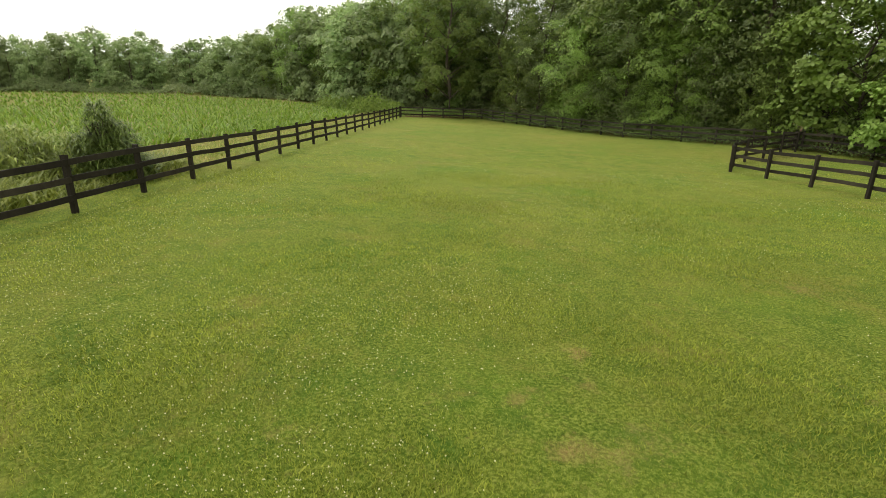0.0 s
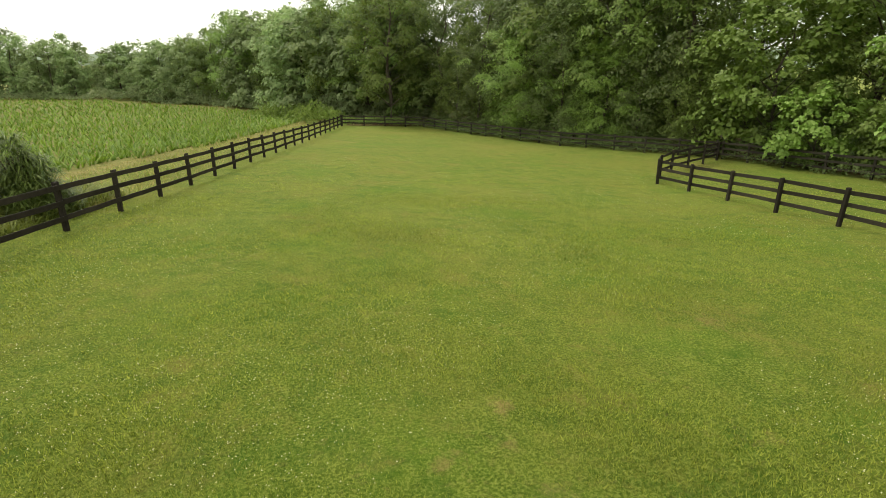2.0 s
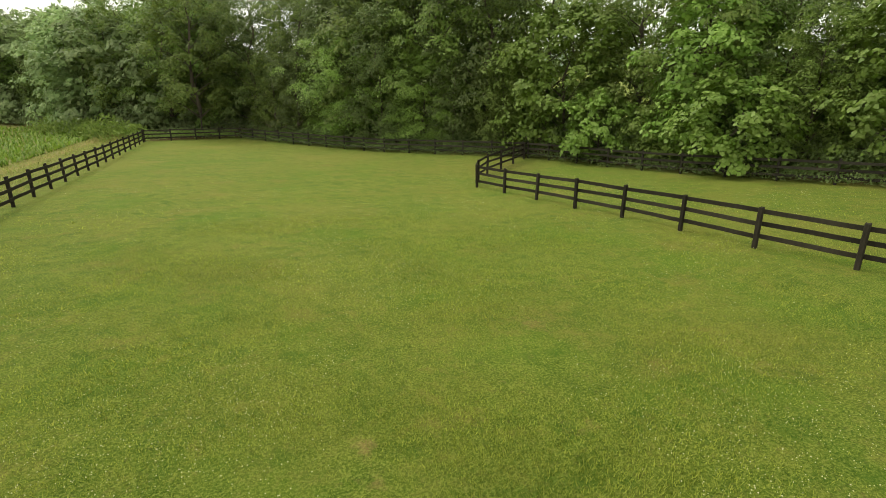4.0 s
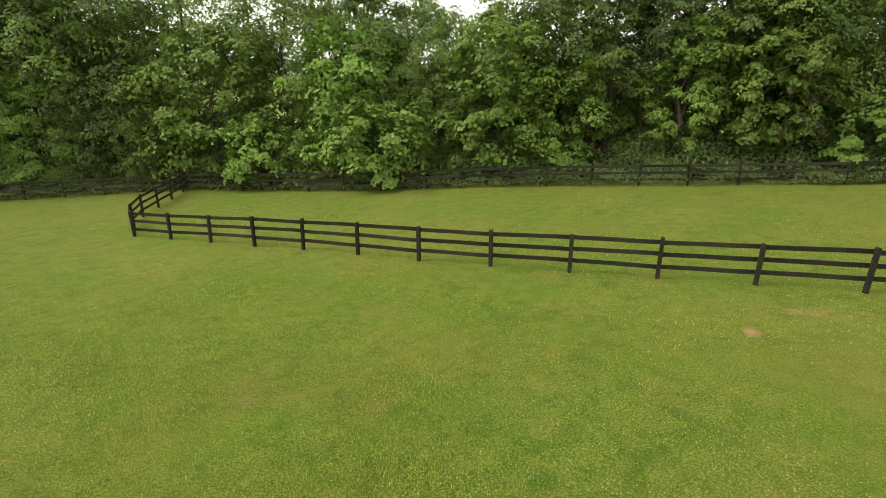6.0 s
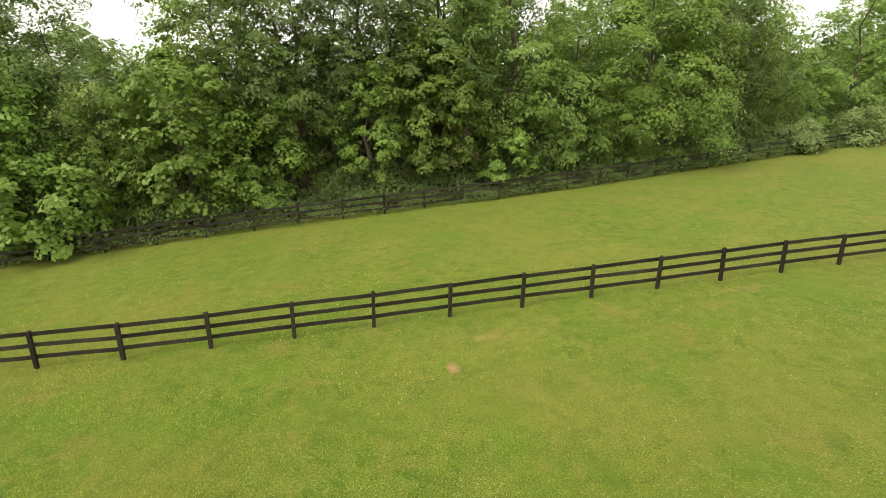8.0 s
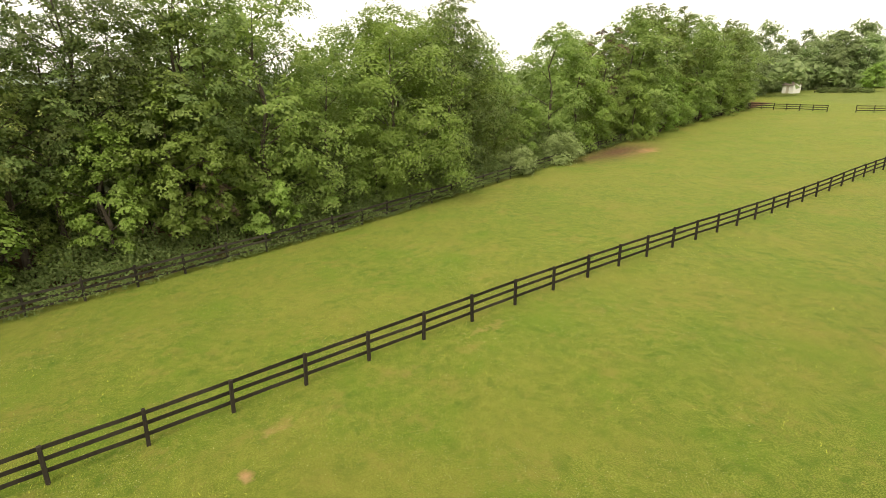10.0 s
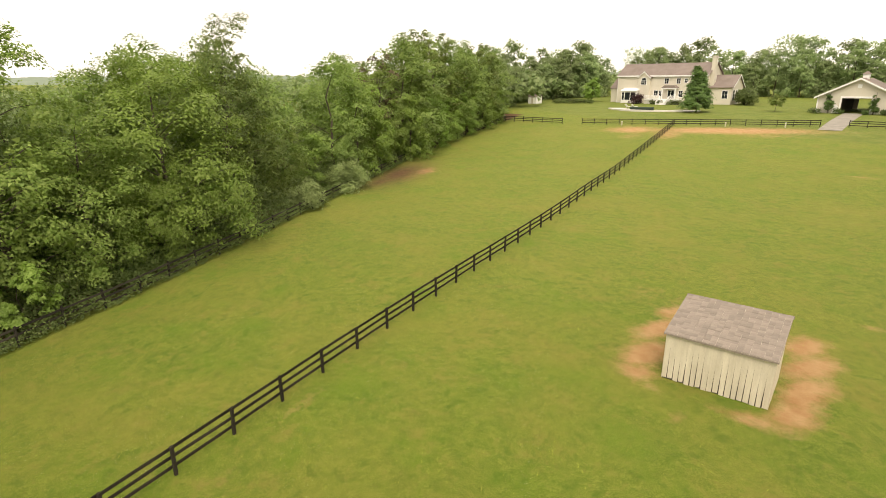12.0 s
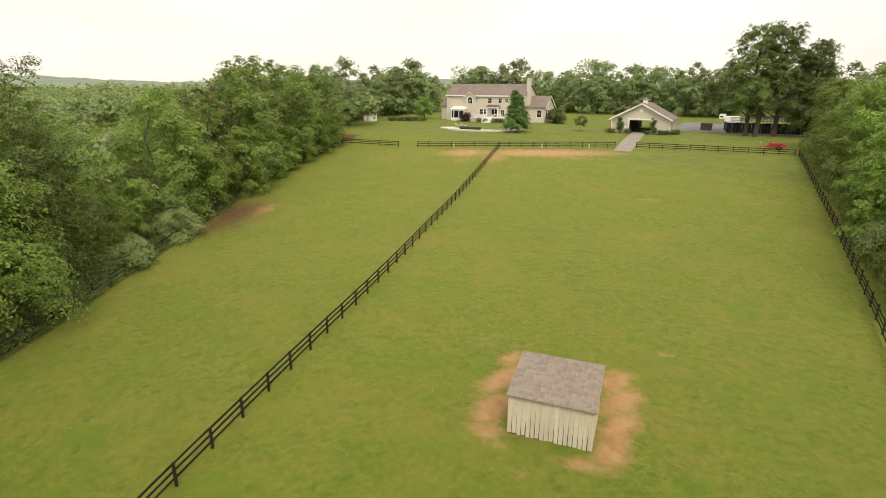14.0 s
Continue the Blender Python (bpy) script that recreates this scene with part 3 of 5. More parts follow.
def planted(kinds, spots, seed, grow=(0.85, 1.2), group="trees of the wood"):
    """Trees of several kinds at given spots: each kind is built once and then copied."""
    r = random.Random(seed)
    first, tall, made = {}, {}, {}
    for x, y, k, *high in spots:
        k = k % len(kinds)
        wx, wy, grown, turn = r.uniform(0.92, 1.1), r.uniform(0.92, 1.1), r.uniform(*grow), r.uniform(0, 360)
        if k not in first:
            first[k] = kinds[k](Matrix.Identity(4), group)
            tall[k] = max(v.co.z for c in first[k].children for v in c.data.vertices)
        s = high[0] / tall[k] if high else grown
        m = at(x, y, turn, -0.05) @ Matrix.Diagonal((s * wx, s * wy, s, 1))
        if k not in made:
            made[k] = (first[k], m)
        else:
            copy_thing(first[k], m)
    for ob, m in made.values():
        ob.matrix_basis = m


def kind_of(material, label, **opts):
    return lambda m, group: tree(opts.get("name", "tree"), m, material, label, group=group, **{a: b for a, b in opts.items() if a != "name"})


near_kinds = [
    kind_of(LEAF_MID, "tall broadleaf tree with dense green leaves at the wood's edge", high=15.5, wide=4.3, low=2.6, clumps=52, per=240, leaf=0.175, lobes=6, seed=11),
    kind_of(LEAF_LIGHT, "bright green tree with very large heart-shaped leaves", high=10.5, wide=4.3, low=1.5, clumps=60, per=150, leaf=0.235, lobes=6, narrow=0.95, kite=True, seed=12),
    kind_of(LEAF_DARK, "dark green broadleaf tree crowding the wood's edge", high=15.5, wide=4.9, low=1.8, clumps=48, per=225, leaf=0.175, kind="round", lobes=6, seed=13),
    kind_of(LEAF_MID, "green tree with drooping boughs at the wood's edge", high=13.5, wide=4.9, low=1.9, clumps=50, per=240, leaf=0.175, lobes=6, seed=14),
    kind_of(LEAF_DARK, "upright dark green tree with bare lower trunk", high=16.0, wide=3.7, low=5.6, clumps=40, per=240, leaf=0.18, trunk=0.2, bare=True, lobes=6, seed=15),
    kind_of(LEAF_LIGHT, "low bright green tree with large leaves leaning over the fence", high=5.4, wide=3.3, low=1.0, clumps=28, per=175, leaf=0.225, lobes=6, narrow=0.95, kite=True, seed=16),
    kind_of(LEAF_LIGHT, "young maple sapling with pale green leaves at the fence", high=4.2, wide=2.3, low=0.9, clumps=18, per=330, leaf=0.175, lobes=6, seed=17),
    kind_of(LEAF_MID, "tall upright tree with an open feathery crown", high=19.0, wide=3.5, low=2.6, clumps=44, per=250, leaf=0.18, kind="column", bare=True, seed=18),
    kind_of(LEAF_LIGHT, "broad bright green maple spreading over the fence", high=14.5, wide=6.4, low=1.2, clumps=56, per=520, leaf=0.17, kind="round", lobes=5, seed=19),
    kind_of(LEAF_LIGHT, "slim tree trunk wrapped in bright climbing ivy", high=9.0, wide=2.2, low=1.8, clumps=46, per=230, leaf=0.15, kind="column", trunk=0.16, seed=20),
]
mid_kinds = [
    kind_of(LEAF_FRESH, "tall green tree inside the wood", high=15.5, wide=4.6, low=1.2, clumps=34, per=215, leaf=0.245, kind="round", limbs=4, lobes=7, narrow=0.8, seed=21),
    kind_of(LEAF_MID, "tall dark green tree inside the wood", high=17.0, wide=4.4, low=1.6, clumps=34, per=215, leaf=0.245, limbs=4, lobes=7, narrow=0.8, seed=22),
    kind_of(LEAF_FRESH, "spreading green tree inside the wood", high=14.0, wide=5.2, low=1.2, clumps=34, per=215, leaf=0.25, kind="round", limbs=4, lobes=7, narrow=0.8, seed=23),
    kind_of(LEAF_LIGHT, "light green tree inside the wood", high=12.5, wide=4.6, low=0.8, clumps=32, per=215, leaf=0.245, kind="round", limbs=4, lobes=7, narrow=0.8, seed=24),
]
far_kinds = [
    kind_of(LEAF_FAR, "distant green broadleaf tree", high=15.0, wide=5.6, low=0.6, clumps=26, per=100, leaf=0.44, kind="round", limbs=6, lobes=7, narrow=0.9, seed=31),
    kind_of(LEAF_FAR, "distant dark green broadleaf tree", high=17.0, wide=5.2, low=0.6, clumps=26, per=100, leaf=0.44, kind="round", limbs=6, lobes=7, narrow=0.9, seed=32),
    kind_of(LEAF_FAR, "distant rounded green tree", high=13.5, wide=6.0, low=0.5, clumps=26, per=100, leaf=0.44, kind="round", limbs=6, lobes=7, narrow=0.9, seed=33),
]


def row(line, step, off, wobble, seed, kinds):
    r = random.Random(seed)
    out = []
    for x, y, dx, dy in along(line, step):
        o, s = off + r.uniform(-wobble, wobble), r.uniform(-0.3, 0.3) * step
        out.append((x - dy * o + dx * s, y + dx * o + dy * s, r.randrange(kinds)))
    return out


EDGE = WOOD_EDGE[1:]


def clearing(q):
    """The gap in the wood through which a far road shows."""
    return -32.5 < math.degrees(math.atan2(q[1], q[0])) < -28.0 and q[0] < 125


# the wood's height against the sky by compass angle, five metres behind its fence
SKYLINE = ((-60, 15), (-52, 16.5), (-49, 17), (-46, 18), (-44, 19.2), (-40, 17.7), (-38.2, 16.3), (-36.8, 14), (-35, 15.5), (-32.5, 15.2), (-31, 13.4), (-28, 13.6), (-26.5, 15), (-25, 17), (-20, 15.6),
           (-12, 14.6), (-10, 12.5), (-5.5, 12.5), (-4, 15.5), (0, 16.5), (26, 16), (28.6, 13), (30.0, 9.8), (33.6, 9.8), (34.6, 13), (38, 14.8), (42, 17), (60, 18.5), (95, 18))


def against_sky(spots, off, spread, seed, eye=9.0):
    """Gives each spot, so far behind the fence, the height at which the wood meets the sky there."""
    r = random.Random(seed)
    out = []
    for x, y, k in spots:
        top = np.interp(math.degrees(math.atan2(y, x)), *zip(*SKYLINE))
        d = math.hypot(x, y)
        z = float(land(x, y))
        high = eye + (z + top - eye) * d / max(20.0, d - (off - 5)) - z
        if off > 8 and 3 < math.degrees(math.atan2(y, x)) < 24:
            high *= 0.7
        out.append((x, y, k, max(5.0, high * r.uniform(*spread))))
    return out


# the wood's edge, tree by tree: x, y, kind, height
planted(near_kinds, [
    (23.2, 30.0, 5, 5.0), (25.4, 26.2, 5, 4.8), (25.8, 21.8, 5, 6.0), (29.7, 15.6, 1, 10.3), (31.0, 12.6, 1, 7.4), (23.4, 34.6, 1, 11.2), (27.8, 25.4, 1, 11.0), (28.2, 19.4, 3, 8.6), (33.2, 5.9, 9, 8.9), (34.5, 2.5, 9, 10.8), (34.9, 0.9, 9, 9.4), (35.0, -2.7, 6, 4.3),
    (33.6, 10.2, 4, 15.0), (34.6, 8.4, 4, 14.2), (36.4, 4.6, 4, 15.4), (37.0, 0.6, 4, 14.6), (33.0, 13.2, 4, 14.4), (36.0, 6.6, 7, 16.0),
    (20.4, 38.6, 3, 8.2), (15.8, 44.8, 8, 9.0), (17.4, 41.8, 2, 8.6), (10.6, 52.4, 8, 11.6), (12.8, 47.8, 2, 12.0), (4.6, 61.4, 3, 9.6), (6.6, 57.4, 2, 11.0), (19.8, 37.4, 3, 4.6), (13.8, 46.2, 2, 5.2), (8.4, 55.2, 3, 4.6)], 51)
edge_spots = [q for q in row(EDGE[1:9], 4.6, 6.2, 1.0, 41, 5) if q[1] > -1]
planted([near_kinds[0], near_kinds[2], near_kinds[3]], against_sky([(x, y, k % 3) for x, y, k in edge_spots if not -2 < math.degrees(math.atan2(y, x)) < 20], 6.2, (0.92, 1.06), 55), 56)
planted([near_kinds[4], near_kinds[7]], against_sky([(x, y, k % 2) for x, y, k in edge_spots if -2 < math.degrees(math.atan2(y, x)) < 20], 6.2, (0.95, 1.08), 67), 68)
planted(near_kinds, [(37.9, -3.0, 0, 16.8), (39.0, 1.4, 0, 16.8), (44.0, -4.4, 2, 13.2), (47.5, -9.0, 0, 12.8), (39.4, -7.6, 3, 12.0), (42.9, -13.8, 8, 16.2), (40.0, -11.2, 8, 7.2), (47.2, -20.6, 2, 16.0), (44.0, -18.4, 6, 5.0), (50.6, -27.2, 3, 9.0), (51.4, -22.8, 7, 18.8), (54.2, -25.4, 0, 13.2), (48.6, -23.6, 3, 9.5)], 59)
planted(mid_kinds, [(54.0, -32.8, 3, 7.4), (55.8, -37.4, 0, 15.6), (57.6, -42.4, 3, 13.8), (58.8, -46.6, 3, 9.0), (61.8, -49.6, 1, 14.6), (60.6, -54.4, 3, 10.0), (64.8, -56.6, 2, 18.0), (67.6, -60.8, 0, 18.8), (65.8, -64.6, 3, 9.5), (71.2, -69.2, 1, 19.4), (68.2, -70.6, 3, 8.5), (73.0, -75.8, 2, 18.0), (70.6, -77.6, 3, 8.0), (75.6, -82.2, 0, 17.6), (73.4, -85.6, 3, 8.5), (77.6, -89.0, 1, 17.0), (79.6, -94.6, 2, 16.4), (76.4, -93.0, 3, 8.0)], 52)
kind_of(DEAD, "half-dead brown tree among green ones in the wood", high=15.4, wide=3.4, low=3.0, clumps=26, per=110, leaf=0.34, limbs=1, seed=27, bare=True)(at(64.6, -51.6), "trees of the wood")
kind_of(DEAD, "dead brown boughs hanging beside an ivy-clad trunk", high=5.6, wide=1.2, low=2.2, clumps=14, per=90, leaf=0.17, limbs=1, seed=28, bare=True)(at(34.0, 0.6), "trees of the wood")
planted([near_kinds[2], near_kinds[0]], [(3.0, 66.5, 0), (8.0, 62.5, 1), (12.5, 56.0, 0), (-1.0, 71.0, 0), (6.0, 72.0, 0), (13.0, 66.0, 1), (18.5, 53.0, 0), (-6.0, 70.0, 1), (17.5, 61.0, 0), (-3.0, 66.0, 1), (10.0, 69.0, 1), (-11.0, 76.0, 1), (14.6, 50.5, 1)], 60, (1.0, 1.2))
planted(mid_kinds, against_sky([q for q in row(EDGE, 7.2, 10.5, 2.0, 43, 4) if not clearing(q)], 10.5, (0.88, 1.0), 45), 53)
planted(far_kinds, against_sky([q for q in row(EDGE[:10], 7.5, 17.0, 2.5, 44, 3) if not clearing(q)], 17.0, (0.8, 0.94), 46), 54)

FIELD_EDGE = ((-190, 138), (-110, 126), (-60, 116), (-27, 90), (-20, 79), (-9, 69), (2, 67))
FIELD_TOP = ((-190, 12), (-115, 11.4), (-100, 12.2), (-92, 13.8), (-80, 11.6), (-62, 10.4), (-56, 8.2), (-51, 10.8), (-40, 11.6), (-34, 14.2), (-20, 14.8), (5, 15.5))


def before_sky(spots, profile, seed, spread=(0.86, 1.04)):
    r = random.Random(seed)
    return [(x, y, k, 1.07 * np.interp(x, *zip(*profile)) * r.uniform(*spread)) for x, y, k in spots]


planted([far_kinds[0], far_kinds[2], mid_kinds[0]], before_sky(row(FIELD_EDGE[2:], 4.8, 4.0, 1.2, 61, 3), FIELD_TOP, 67), 62, group="trees behind the field")
planted(far_kinds, before_sky(row(FIELD_EDGE, 5.5, 7.0, 2.0, 63, 3), FIELD_TOP, 68, (0.9, 1.1)), 64, group="trees behind the field")
planted(far_kinds, before_sky(row(FIELD_EDGE, 9.5, 14.0, 3.0, 65, 3), FIELD_TOP, 69, (0.95, 1.15)), 66, group="trees behind the field")

HOUSE_BACK = ((77, -98), (93, -122), (103, -150), (96, -186), (60, -196), (20, -192), (-20, -190), (-70, -180))
planted(far_kinds, row(HOUSE_BACK[:3], 5.6, 6.0, 1.8, 71, 3), 72, (0.62, 0.9), "trees behind the house")
planted(far_kinds, row(HOUSE_BACK[2:], 6.0, 6.0, 1.8, 75, 3), 76, (0.78, 1.04), "trees behind the house")
planted(far_kinds, row(HOUSE_BACK[:3], 8.0, 13.0, 2.0, 73, 3), 74, (0.76, 1.0), "trees behind the house")
planted(far_kinds, row(HOUSE_BACK[2:], 7.0, 13.0, 2.0, 77, 3), 78, (0.98, 1.26), "trees behind the house")

WEST_EDGE = ((-13.4, -124), (-14.2, -100), (-13.6, -70), (-13.4, -46))
west_kinds = [
    kind_of(LEAF_MID, "green broadleaf tree crowding the west fence", high=12.5, wide=4.8, low=0.4, clumps=40, per=190, leaf=0.26, kind="round", limbs=4, lobes=6, seed=25),
    kind_of(LEAF_LIGHT, "bright green leaning tree above the west fence", high=14.0, wide=4.4, low=0.5, clumps=40, per=190, leaf=0.26, limbs=4, lobes=6, seed=26),
]
planted(west_kinds, row(WEST_EDGE, 4.8, 3.6, 1.2, 81, 2), 82, (0.7, 1.15), "trees beside the pasture")
planted([mid_kinds[3], mid_kinds[2]], row(WEST_EDGE, 7.5, 10.0, 2.0, 83, 2), 84, (0.95, 1.2), "trees beside the pasture")

tree("tree", at(-3.2, -140.5), LEAF_DARK, "huge old dark green shade tree with twin trunks", high=23.2, wide=6.0, low=6.0, clumps=84, per=330, leaf=0.30, lobes=7, seed=91, trunk=0.5, twin=(-1.9, 0.8))
tree("tree", at(-8.8, -142.0), LEAF_DARK, "huge old dark green shade tree with a rounded head", high=23.6, wide=5.4, low=5.4, clumps=74, per=330, leaf=0.30, lobes=7, seed=96, trunk=0.5)
tree("tree", at(-14.8, -142.5), LEAF_DARK, "big dark green shade tree beside the barn yard", high=20.2, wide=5.2, low=2.0, clumps=64, per=290, leaf=0.32, kind="round", lobes=8, seed=92, trunk=0.45)
tree("conifer", at(46.9, -128.6), NEEDLE, "dark green cone-shaped tree on the house lawn", high=9.9, wide=3.5, low=1.1, clumps=190, per=190, leaf=0.22, kind="cone", seed=93)
tree("small_tree", at(33.0, -136.1), LEAF_MID, "small round-headed lawn tree", high=3.7, wide=1.7, low=1.5, clumps=16, per=120, leaf=0.19, kind="round", seed=94)
tree("small_tree", at(87.4, -153.0), LEAF_LIGHT, "round clipped green tree beside the house", high=6.6, wide=2.7, low=1.3, clumps=40, per=220, leaf=0.22, kind="round", seed=95)


# ---- undergrowth, weeds, grass and crop ----
def stuff(name, verts, faces, material, label, category):
    return tagged(new(name, mesh_of(name, verts, faces, material)), label, category, kind="stuff")


def thicket(line, n, off, high, leaf, material, name, label, seed, lump=0.8):
    """Leaves heaped along a line, thicker here and thinner there."""
    rng = np.random.default_rng(seed)
    pts = np.array(along(line, 0.5))
    p = pts[rng.integers(0, len(pts), n)]
    o = rng.uniform(*off, n)
    s = rng.normal(0, 0.6, n)
    x, y = p[:, 0] - p[:, 3] * o + p[:, 2] * s, p[:, 1] + p[:, 2] * o + p[:, 3] * s
    heap = np.array([noise.noise((a * lump, b * lump, seed)) for a, b in zip(x, y)]) * 0.5 + 0.5
    mid = (off[0] + off[1]) / 2
    dome = np.sqrt(np.clip(1 - ((o - mid) / (off[1] - off[0]) * 1.9) ** 2, 0.05, 1))
    top = high * np.clip(heap * 1.5 - 0.15, 0.12, 1.2) * dome
    z = land(x, y) + top * rng.uniform(0.15, 1.0, n) ** 0.5
    nor = np.stack([p[:, 3] * 0.6 + rng.normal(0, 0.3, n), -p[:, 2] * 0.6 + rng.normal(0, 0.3, n), np.full(n, 0.7)], 1)
    return stuff(name, *leaves(rng, np.stack([x, y, z], 1), nor, leaf), material, label, "undergrowth")


EAST = WOOD_EDGE[1:12]
thicket(EAST, 48000, (0.5, 4.2), 2.5, 0.16, LEAF_DARK, "undergrowth", "dark tangled undergrowth behind the board fence", 101, 0.35)
# darker leaf chosen here: the shadow under the trees is put into colour
thicket(EAST, 18000, (0.3, 2.2), 1.3, 0.14, LEAF_DARK, "undergrowth", "green brambles and saplings behind the board fence", 102, 0.5)
thicket(EAST, 18000, (-0.35, 0.5), 1.0, 0.11, LEAF_DARK, "vines", "creeping vines over the foot of the board fence", 103, 0.6)
# dark leaf again, painting in the tree shade over these saplings
thicket(WOOD_EDGE[4:11], 32000, (1.8, 4.6), 4.4, 0.18, LEAF_DARK, "undergrowth", "saplings and low boughs filling the wood's edge", 115, 0.3)
thicket(WOOD_EDGE[7:12], 14000, (-0.4, 0.5), 1.5, 0.12, LEAF_DARK, "vines", "dense creepers climbing the board fence", 116, 0.5)
thicket(WOOD_EDGE[:3], 6000, (0.2, 2.5), 1.4, 0.16, LEAF_MID, "undergrowth", "pale bushes behind the far corner of the pasture", 104, 0.5)
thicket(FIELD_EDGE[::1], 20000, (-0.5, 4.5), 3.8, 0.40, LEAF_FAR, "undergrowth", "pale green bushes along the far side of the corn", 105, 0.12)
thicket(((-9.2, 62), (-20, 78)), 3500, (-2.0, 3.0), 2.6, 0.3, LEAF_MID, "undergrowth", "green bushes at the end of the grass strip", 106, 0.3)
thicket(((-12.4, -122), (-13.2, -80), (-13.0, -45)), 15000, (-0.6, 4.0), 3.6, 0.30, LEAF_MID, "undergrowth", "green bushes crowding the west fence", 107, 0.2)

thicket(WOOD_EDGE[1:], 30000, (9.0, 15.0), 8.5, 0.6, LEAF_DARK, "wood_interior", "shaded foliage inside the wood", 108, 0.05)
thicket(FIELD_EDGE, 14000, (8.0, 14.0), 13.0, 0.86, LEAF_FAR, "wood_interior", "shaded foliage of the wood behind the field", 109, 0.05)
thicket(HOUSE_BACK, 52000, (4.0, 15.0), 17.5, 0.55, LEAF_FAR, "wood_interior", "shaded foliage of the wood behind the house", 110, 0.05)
thicket(WEST_EDGE, 7000, (7.0, 12.0), 12.0, 0.72, LEAF_DARK, "wood_interior", "shaded foliage beside the pasture", 114, 0.05)

for k, (x, y, w, h) in enumerate(((31.9, 10.9, 1.3, 2.0), (32.9, 8.6, 1.4, 2.4), (33.8, 6.6, 1.5, 2.1), (34.8, 4.3, 1.3, 1.8), (35.9, 0.9, 1.4, 2.3), (36.5, -1.2, 1.5, 2.7), (36.4, -4.6, 1.5, 2.9), (37.6, -6.6, 1.5, 2.4), (38.6, -9.2, 1.4, 2.0), (30.6, 12.9, 1.3, 1.8))):
    shrub("understory_bush", at(x, y), LEAF_MID if k % 2 else LEAF_DARK, "leafy green bush in the shade behind the board fence", (w, w, h), 2000, 0.15, 301 + k, group="understory bushes")
shrub("silvery_bush", at(47.2, -27.4), LEAF_SILVER, "rounded silvery green bush hanging over the fence", (2.1, 1.9, 2.9), 9500, 0.17, 111)
shrub("silvery_bush", at(52.0, -35.9), LEAF_SILVER, "wide silvery green bush hanging over the fence", (3.0, 2.2, 3.2), 13000, 0.17, 112)
shrub("silvery_bush", at(-14.6, -60.5), LEAF_SILVER, "pale silvery bush beside the west fence", (2.6, 2.8, 2.9), 7200, 0.19, 113)


def blades(rng, x, y, high, wide, lean, seg=1, droop=0.0):
    """Upright grass blades or strap leaves, each a tapered strip."""
    n = len(x)
    a = rng.uniform(0, 2 * math.pi, n)
    d = np.stack([np.cos(a), np.sin(a), np.zeros(n)], 1)
    s = np.stack([-d[:, 1], d[:, 0], np.zeros(n)], 1)
    h = high * rng.uniform(0.55, 1.25, n)
    w = wide * rng.uniform(0.7, 1.3, n)
    le = lean * rng.uniform(0.3, 1.3, n)
    root = np.stack([x, y, land(x, y) - 0.01], 1)
    if seg == 1:
        v = np.stack([root - s * w[:, None] / 2, root + s * w[:, None] / 2, root + d * (le * h)[:, None] + np.array([0, 0, 1]) * h[:, None]], 1)
        return v.reshape(-1, 3), np.arange(3 * n).reshape(n, 3)
    rows = []
    for k in range(seg + 1):
        t = k / seg
        c = root + d * (le * h * t)[:, None] + np.array([0, 0, 1]) * (h * (t - droop * t * t))[:, None]
        half = s * (w * (0.5 * (1 - t) ** 0.7 + 0.04))[:, None]
        rows += [c - half, c + half]
    v = np.stack(rows, 1).reshape(-1, 3)
    base = np.arange(n)[:, None] * 2 * (seg + 1)
    f = np.concatenate([base + np.array([2 * k, 2 * k + 1, 2 * k + 3, 2 * k + 2]) for k in range(seg)])
    return v, f


